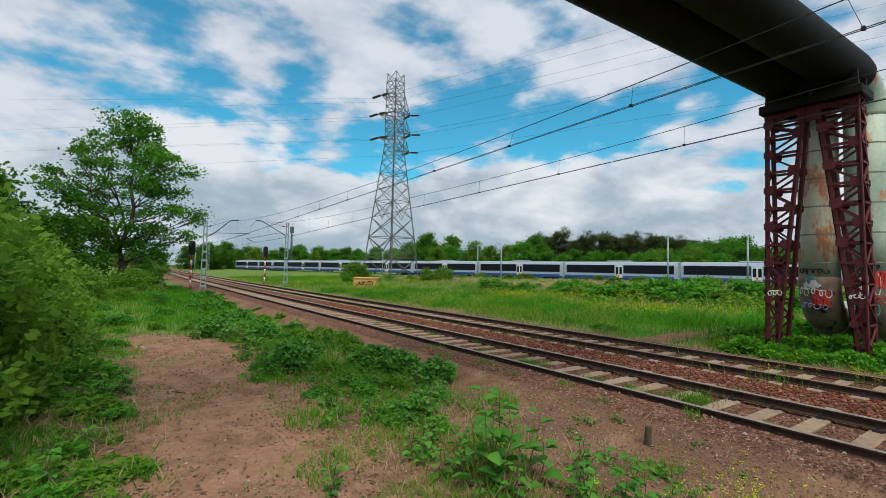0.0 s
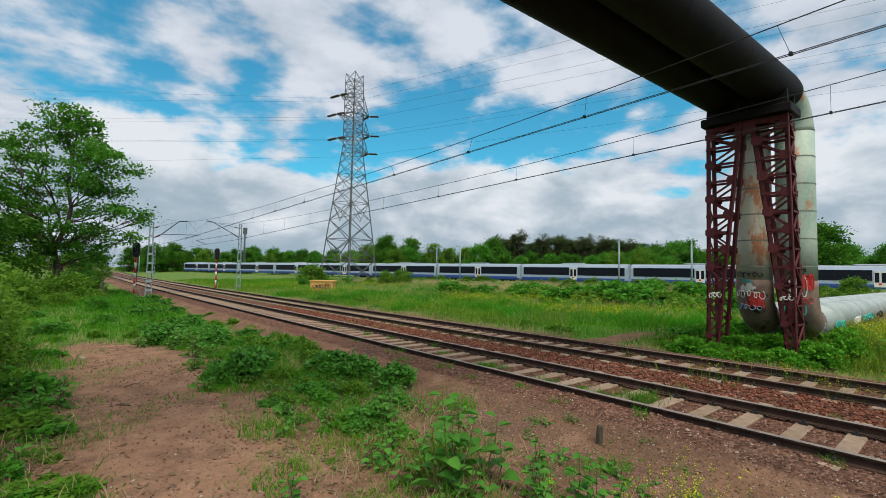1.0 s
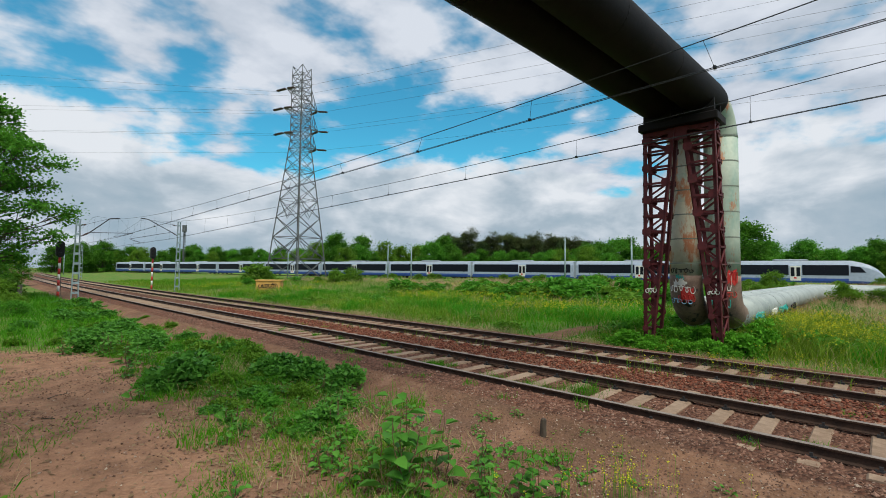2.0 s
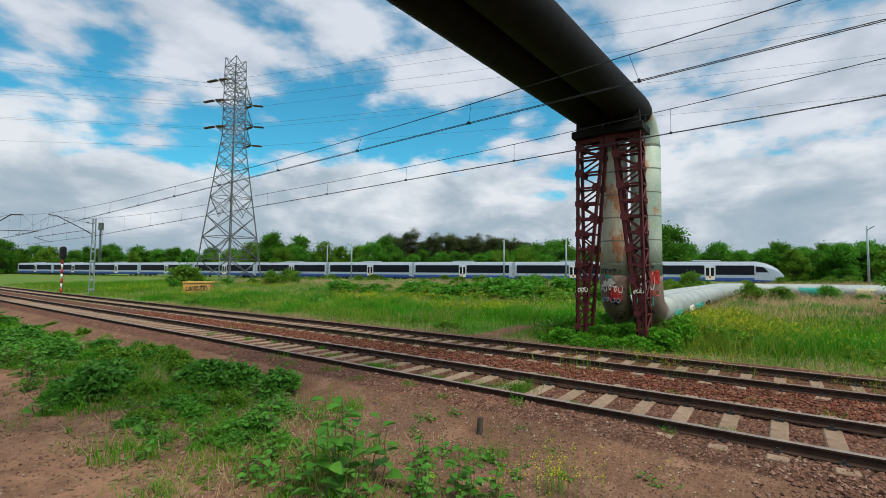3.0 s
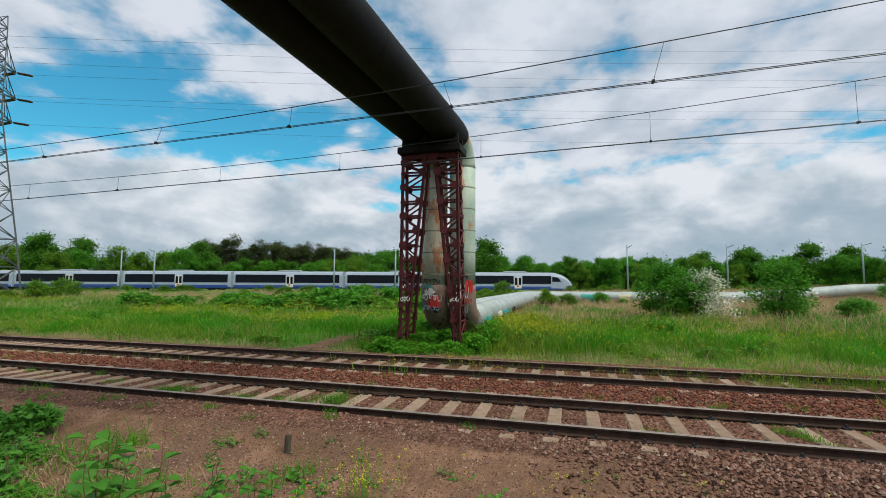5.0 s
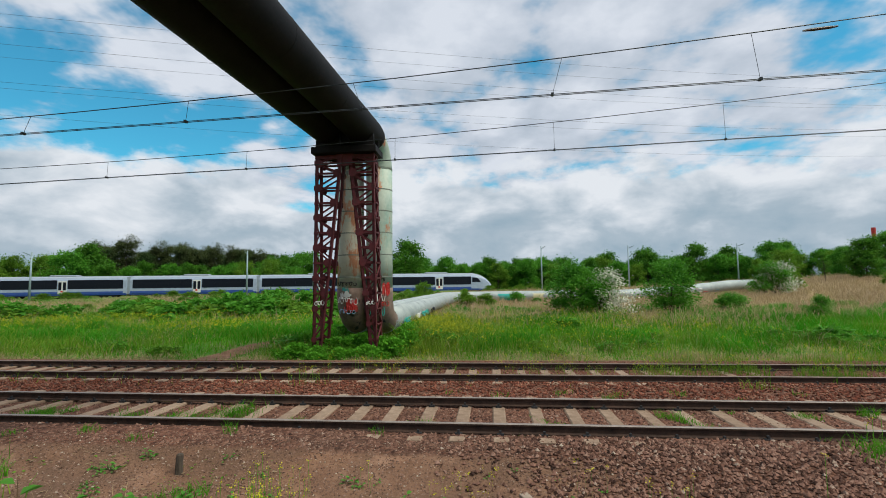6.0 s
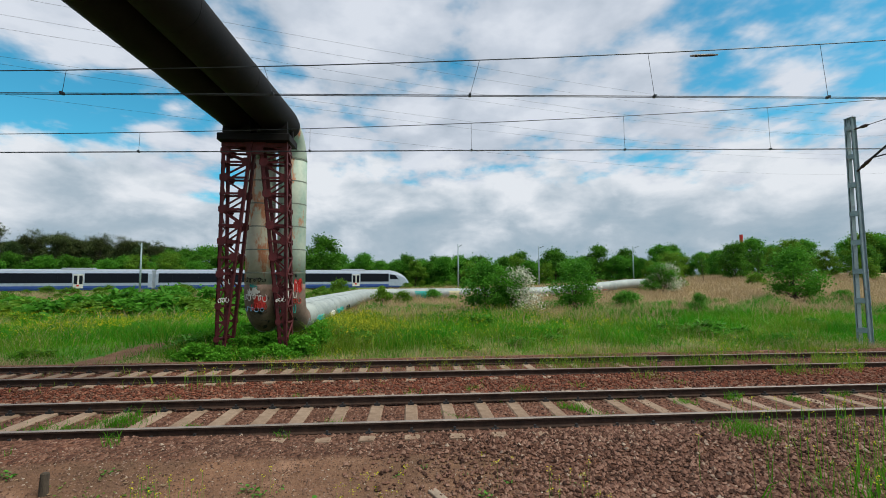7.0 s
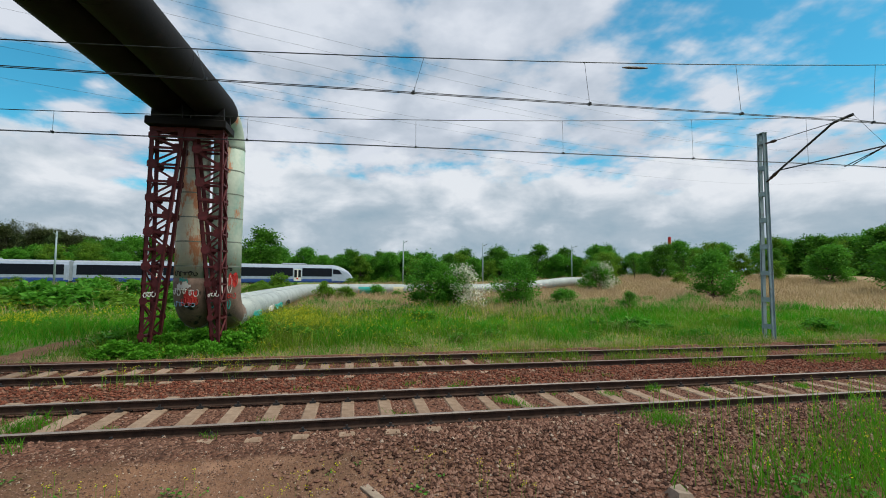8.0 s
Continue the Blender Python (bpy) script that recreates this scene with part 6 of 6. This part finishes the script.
grass_patch("grass on the bank", 42000, 106, (-9, 6, 3, 50), lambda x, y: off_path(x, y) * (1 - step(x, 4.8, 5.8)) * 0.9, 0.36, 0.010, GRASS)
grass_patch("sparse grass tufts on trodden earth", 9000, 107, (-0.6, 6.0, 2, 22), lambda x, y: (clumpy(x, y, 1.3) > 0.80) * (np.abs(x - 1.3) > 0.8 + 0.25 * np.sin(y)) * 0.8, 0.16, 0.006, GRASS)
grass_patch("grass and weeds along the earth strip", 1500, 108, (2.6, 5.2, 1.4, 9), lambda x, y: np.exp(-((x - 2.9 - 0.18 * (y - 2)) / 0.55) ** 2), 0.26, 0.006, GRASS)
grass_patch("yellowing grass along the earth strip", 3200, 118, (2.2, 5.2, 1.4, 10), lambda x, y: np.exp(-((x - 3.0 - 0.18 * (y - 2)) / 0.75) ** 2) * (0.1 + 0.9 * (clumpy(x, y, 1.4) > 0.5)), 0.24, 0.005, GRASS_TALL, 0.9)
grass_patch("dead straw along the earth strip", 5200, 119, (2.0, 5.4, 1.4, 13), lambda x, y: np.exp(-((x - 3.1 - 0.16 * (y - 2)) / 0.9) ** 2) * (0.2 + 0.8 * clumpy(x + 1, y, 1.1)), 0.20, 0.004, GRASS_DRY, 1.1)
grass_patch("dead straw and seed heads at the foot of the bank", 5200, 128, (-2.6, 1.0, 3.0, 17), lambda x, y: np.exp(-((x + 0.5) / 0.8) ** 2) * (0.2 + 0.8 * clumpy(x + 1, y, 1.0)), 0.17, 0.005, GRASS_DRY, 1.2)
grass_patch("short grass at the foot of the bank", 5200, 129, (-2.6, 1.0, 3.0, 17), lambda x, y: np.exp(-((x + 0.55) / 0.75) ** 2) * (clumpy(x, y + 1, 1.2) > 0.45), 0.20, 0.006, GRASS, 0.9)
grass_patch("tall grass and weeds by the ballast shoulder", 4200, 109, (3.6, 7.0, -14, -3.6), lambda x, y: step(-y, 3.7, 6.5) * (1 - step(x + 0.28 * y, 3.5, 4.3)) * (0.15 + 0.85 * clumpy(x, y, 1.6)), 0.42, 0.008, GRASS, 0.7)
grass_patch("tall yellowing weeds by the ballast shoulder", 1900, 110, (3.6, 7.0, -14, -3.6), lambda x, y: step(-y, 3.7, 6.5) * (1 - step(x + 0.28 * y, 3.5, 4.3)) * (0.1 + 0.9 * clumpy(x + 2, y, 1.1)), 0.46, 0.005, GRASS_TALL)
grass_patch("weeds between the rails of the far track", 15000, 111, (9.9, 13.5, -40, 40), lambda x, y: (0.08 + 0.92 * step(-y, 1, 7)) * (clumpy(x, y, 1.0) > 0.55) * 1.0, 0.26, 0.006, GRASS_TALL)
grass_patch("small tufts between the sleepers", 3800, 112, (6.3, 9.6, -14, 16), lambda x, y: (clumpy(x, y, 1.6) > 0.93) * np.where(np.abs(x - 7.95) < 0.6, 1.0, 0.35), 0.15, 0.005, GRASS)
for k, (x, y, r) in enumerate(((6.55, -5.2, 0.25), (8.0, 3.9, 0.30), (7.8, 4.7, 0.28), (7.7, 5.6, 0.22), (7.6, 7.2, 0.2))):
    grass_patch("grass tuft growing in the ballast", 380, 120 + k, (x - r * 2, x + r * 2, y - r * 2, y + r * 2), lambda a, b, x=x, y=y, r=r: np.exp(-((a - x) ** 2 + (b - y) ** 2) / (r * r)), 0.24, 0.005, GRASS)
flower_patch("yellow wildflowers in the meadow", 6000, 131, (15, 46, 9, 62), lambda x, y: ((clumpy(x, y, 0.22) > 0.72) * 0.35 + np.exp(-((x - 21.5) / 2.4) ** 2 - ((y - 12.8) / 2.2) ** 2) + 0.5 * np.exp(-((x - 25) / 4) ** 2 - ((y - 22) / 4) ** 2)) * off_path(x, y) * step(x - bend(y), 14.5, 17) * (0.15 + 0.85 * clumpy(x, y, 1.1)), 0.3, 0.66, 0.028)
flower_patch("yellow wildflowers on the verge beside the trestle", 2600, 132, (14.5, 26, -9, 3.0), lambda x, y: (np.exp(-((x - 20.5) / 2.6) ** 2 - ((y - 1.9) / 0.9) ** 2) + 0.8 * np.exp(-((x - 17) / 1.2) ** 2 - ((y - 0.8) / 1.2) ** 2) + 0.06 * (y < 0)) * (0.15 + 0.85 * clumpy(x, y, 1.2)), 0.35, 0.80, 0.022)
grass_patch("tall yellow-green grass among the flowers", 7000, 115, (14.6, 25, -2.5, 3.1), lambda x, y: np.exp(-((x - 18.5) / 3.5) ** 2 - ((y - 1.6) / 1.3) ** 2), 0.68, 0.012, GRASS_TALL, 0.7)
flower_patch("yellow flowers among the rails", 800, 133, (10, 13.4, -16, 4), lambda x, y: (clumpy(x, y, 1.0) > 0.6) * 1.0, 0.2, 0.45, 0.014)
flower_patch("yellow flowers by the ballast", 280, 134, (4.0, 6.6, -9.5, -3.4), lambda x, y: step(-y, 3.6, 6), 0.3, 0.6, 0.013)
flower_patch("small yellow flowers in the foreground", 210, 135, (3.6, 5.6, -3.0, 2.6), lambda x, y: np.maximum(0.12 * (clumpy(x, y, 1.6) > 0.6), np.exp(-((x - 4.75) ** 2 + (y - 1.8) ** 2) / 0.05)), 0.15, 0.36, 0.014)


# ---- ballast stones ----
def stones(label, n, seed, box, weight, size, mat, lift=0.0):
    rng = np.random.default_rng(seed)
    X, Y = scatter(n, seed + 1, box, weight)
    Z = land(X, Y) + lift
    S = size * rng.uniform(0.5, 1.3, n)
    base = np.array([[1, 0, 0], [0, 1, 0], [-1, 0, 0], [0, -1, 0], [0.3, 0.2, 0.8], [-0.2, -0.1, -0.8]])
    a = rng.uniform(0, 2 * math.pi, n)
    c, s = np.cos(a), np.sin(a)
    V = base[None] * rng.uniform(0.6, 1.25, (n, 6, 3))
    V = np.stack([V[..., 0] * c[:, None] - V[..., 1] * s[:, None], V[..., 0] * s[:, None] + V[..., 1] * c[:, None], V[..., 2]], -1)
    V = V * S[:, None, None] * 0.5 + np.stack([X, Y, Z + S * 0.12], 1)[:, None]
    f = np.array([[0, 1, 4], [1, 2, 4], [2, 3, 4], [3, 0, 4], [1, 0, 5], [2, 1, 5], [3, 2, 5], [0, 3, 5]])
    F = (np.arange(n)[:, None, None] * 6 + f[None]).reshape(-1, 3)
    tagged(new("ballast_stones", raw_mesh("ballast_stones", V.reshape(-1, 3), F, mat)), label, "ballast", kind="stuff")


def bed(x, y):
    xt = x - bend(y)
    return step(xt, 6.2, 6.8) * (1 - step(xt, 12.7, 13.3))


stones("reddish-brown crushed stone ballast between the rails", 30000, 201, (6.0, 9.4, -16, 26), lambda x, y: bed(x, y) * (0.35 + 0.65 * step(-y, -6, 2)), 0.052, STONE, -0.010)
stones("red crushed stone ballast between the tracks", 22000, 202, (8.9, 10.9, -20, 26), bed, 0.06, RED_STONE, 0.006)
stones("reddish ballast of the far track", 16000, 203, (10.6, 13.4, -24, 30), bed, 0.052, RED_STONE, -0.010)
stones("loose crushed stone on the track shoulder", 22000, 204, (4.2, 6.9, -14, 1.5), lambda x, y: step(x, 4.3, 5.6) * step(-y, -0.5, 3.2), 0.06, STONE, 0.004)
stones("scattered gravel on trodden earth", 14000, 205, (0, 6.6, -2, 22), lambda x, y: 0.15 + 0.85 * step(x, 4.2, 6.2), 0.024, EARTH_STONE, 0.0)
stones("fine pinkish gravel trodden into the earth", 20000, 208, (2.4, 6.7, -6, 6), lambda x, y: 0.2 + 0.8 * step(x, 3.0, 5.0) * (0.3 + 0.7 * clumpy(x, y, 0.7)), 0.026, EARTH_STONE, -0.002)
stones("dark clods and gravel on the trodden path", 5200, 207, (-0.4, 4.6, 2, 18), lambda x, y: 0.1 + 0.9 * (clumpy(x, y, 0.8) > 0.55), 0.034, EARTH_STONE, 0.0)
stones("pale pebbles on trodden earth", 420, 206, (0.3, 6.4, 2, 18), lambda x, y: x * 0 + 1, 0.032, CONCRETE, 0.0)


# ---- leaf litter and twigs ----
def litter(label, n, seed, box, weight, size, mat):
    rng = np.random.default_rng(seed)
    X, Y = scatter(n, seed + 1, box, weight)
    P = np.stack([X, Y, land(X, Y) + 0.012], 1)
    D = unit(np.stack([rng.normal(0, 1, n), rng.normal(0, 1, n), rng.normal(0, 0.12, n)], 1))
    U = unit(rng.normal(0, 0.25, (n, 3)) + np.array([0, 0, 1.0]))
    L = size * rng.uniform(0.5, 1.5, n)
    V, F = small_leaf_arrays(P, D, U, L, L * rng.uniform(0.15, 0.6, n))
    tagged(new("leaf_litter", raw_mesh("leaf_litter", V, F, mat)), label, "litter", kind="stuff")


LITTER = leafy("dead_leaves", (0.10, 0.055, 0.03), (0.20, 0.12, 0.07), (0.33, 0.24, 0.15), 0.1, 0.9)
litter("dead leaves and twigs strewn over the earth", 5200, 301, (-0.8, 6.2, 2, 20), lambda x, y: 0.25 + 0.75 * clumpy(x, y, 0.9), 0.05, LITTER)
litter("pale dead leaves gathered at the foot of the bank", 7000, 303, (-2.6, 1.6, 2.4, 16), lambda x, y: np.exp(-((x + 0.4) / 0.9) ** 2) * (0.15 + 0.85 * clumpy(x + 4, y, 1.2)), 0.075, LITTER)
litter("broad dead leaves and seedlings beside the brambles", 3200, 304, (2.2, 5.2, 3.0, 14), lambda x, y: np.exp(-((x - 2.7 - 0.13 * (y - 3)) / 0.8) ** 2) * (0.2 + 0.8 * clumpy(x, y, 1.5)), 0.07, LITTER)
grass_patch("thin grass creeping onto the trodden path", 4200, 117, (-0.6, 4.8, 2.2, 16), lambda x, y: (clumpy(x + 1, y + 2, 0.9) > 0.70) * 0.9, 0.10, 0.005, GRASS, 1.0)
litter("small green seedlings on the earth", 2600, 302, (-0.8, 6.0, 1.5, 20), lambda x, y: (clumpy(x + 2, y, 1.1) > 0.6) * (np.abs(x - 1.6) > 0.9), 0.05, LEAF_LIGHT)


# ---- odds and ends ----
def make_debris():
    for k, (x, y, a, l) in enumerate(((1.5, 10.2, 40, 0.35), (0.9, 14.2, 100, 0.5), (2.6, 15.0, 20, 0.3), (2.4, 5.0, 70, 0.22), (5.3, -0.9, 25, 0.55), (1.2, 8.6, 130, 0.28))):
        t = thing("plank_scrap" if k in (1, 4) else "stick", "weathered broken piece of wood lying on earth", "wood scrap", at=(x, y, land_at(x, y) + 0.015))
        t.rotation_euler = (0, 0, radians(a))
        if k in (1, 4):
            part("board", Geo().box((-l / 2, -0.05, -0.012), (l / 2, 0.05, 0.014), bevel=0.005), CONCRETE, t)
        else:
            part("twig", Geo().tube([(-l / 2, 0, 0), (0, 0.02, 0.006), (l / 2, -0.01, 0)], [0.009, 0.008, 0.004], 6), BARK, t)
    t = thing("concrete_lump", "pale lump of broken concrete in the grass", "rubble", at=(4.75, -4.0, land_at(4.75, -4.0)))
    part("lump", Geo().add([(-0.16, -0.1, -0.03), (0.15, -0.12, -0.03), (0.18, 0.08, -0.03), (-0.12, 0.13, -0.03), (-0.10, -0.06, 0.09), (0.10, -0.07, 0.11), (0.11, 0.05, 0.08), (-0.07, 0.07, 0.10)],
                          [(3, 2, 1, 0), (4, 5, 6, 7), (0, 1, 5, 4), (1, 2, 6, 5), (2, 3, 7, 6), (3, 0, 4, 7)]), CONCRETE, t)


make_debris()


def make_stump():
    x, y = 5.75, 3.28
    t = thing("wooden_stake", "short weathered wooden stake driven into the earth", "stake", at=(x, y, land_at(x, y)))
    g = Geo().tube([(0, 0, -0.1), (0, 0, 0.12), (0.01, 0, 0.215), (0.012, 0, 0.23)], [0.045, 0.042, 0.04, 0.025], 9)
    part("post", g, BARK, t)


make_stump()


def far_pole(x, y, h, label="slim grey catenary pole by the branch line"):
    t = thing("line_pole", label, "pole", "branch line poles", at=(x, y, land_at(x, y) - 0.1))
    part("shaft", Geo().tube([(0, 0, 0), (0, 0, h)], [0.14, 0.09], 10), MAST_PAINT, t, smooth=True)
    part("bracket", Geo().bar((0, 0, h - 0.5), (-1.6, -0.5, h - 0.2), 0.08), MAST_PAINT, t)


for x, y, h in ((60, 23.2, 6.6), (78, -9.0, 7.6), (80, -23.6, 7.2), (66, 36, 7.2), (55, 60, 7.0), (90, -46, 7.2), (51, 97, 7.0), (62, 75, 7.4)):
    far_pole(x, y, h)


def radio_mast():
    x, y = polar(16.8, 190)
    t = thing("radio_mast", "slim lattice radio mast in the distance", "mast", at=(x, y, land_at(x, y)))
    h = 17.0
    for a in range(3):
        c, s = math.cos(a * 2.094), math.sin(a * 2.094)
        part("mast_leg", Geo().bar((0.5 * c, 0.5 * s, 0), (0.35 * c, 0.35 * s, h), 0.12), PYLON_STEEL, t)
    part("lattice", Geo().tube([(0, 0, 0), (0, 0, h)], 0.18, 6), PYLON_STEEL, t)
    part("antenna_head", Geo().tube([(0, 0, h - 1.8), (0, 0, h + 0.6)], 0.75, 10), PYLON_STEEL, t, "antenna cluster")


radio_mast()


def make_station():
    x, y = 2.0, 300.0
    t = thing("station_building", "low reddish station building at the far end of the line", "building", at=(x, y, land_at(x, y) - 0.2))
    part("wall", Geo().box((-14, -4, 0), (14, 4, 4.6)), BRICK, t, "reddish brick walls")
    part("roof", Geo().add([(-15, -5, 4.6), (15, -5, 4.6), (15, 5, 4.6), (-15, 5, 4.6), (-13, 0, 7.4), (13, 0, 7.4)], [(3, 2, 1, 0), (0, 1, 5, 4), (1, 2, 5), (2, 3, 4, 5), (3, 0, 4)]), ROOF, t, "grey pitched roof")
    for i in range(7):
        part("window", Geo().box((-12.2 + i * 4, -4.06, 1.4), (-10.8 + i * 4, -3.98, 3.2)), TRAIN_DARK, t, "dark window")


BRICK = worn("far_brick", (0.32, 0.15, 0.11), (0.20, 0.09, 0.07), 0.5, 0.9)
ROOF = worn("far_roof", (0.30, 0.28, 0.28), (0.18, 0.17, 0.17), 0.5, 0.9)
make_station()
for y, dx, h in ((165, -4.5, 6.6), (182, 6.8, 6.6), (215, -4.5, 6.6), (240, 6.8, 6.6), (98, -4.6, 6.4)):
    far_pole(9.75 + float(bend(y)) + dx - 1.9 * (dx < 0), y, h, "distant grey catenary pole beside the line")


def make_marker():
    x, y = 3.1, 44.0
    t = thing("marker_post", "short pale concrete marker post beside the track", "marker post", at=(x, y, land_at(x, y) - 0.1))
    part("post", Geo().box((-0.13, -0.1, 0), (0.13, 0.1, 1.15), bevel=0.03), CONCRETE, t)


make_marker()


def red_chimney():
    x, y = polar(127.6, 260)
    t = thing("chimney", "distant red and white striped chimney above the trees", "chimney", at=(x, y, 0))
    for i in range(5):
        part("band", Geo().tube([(0, 0, i * 4.8), (0, 0, i * 4.8 + 4.8)], 0.75, 12), RED_PAINT if i % 2 == 0 else WHITE_PAINT, t)


red_chimney()
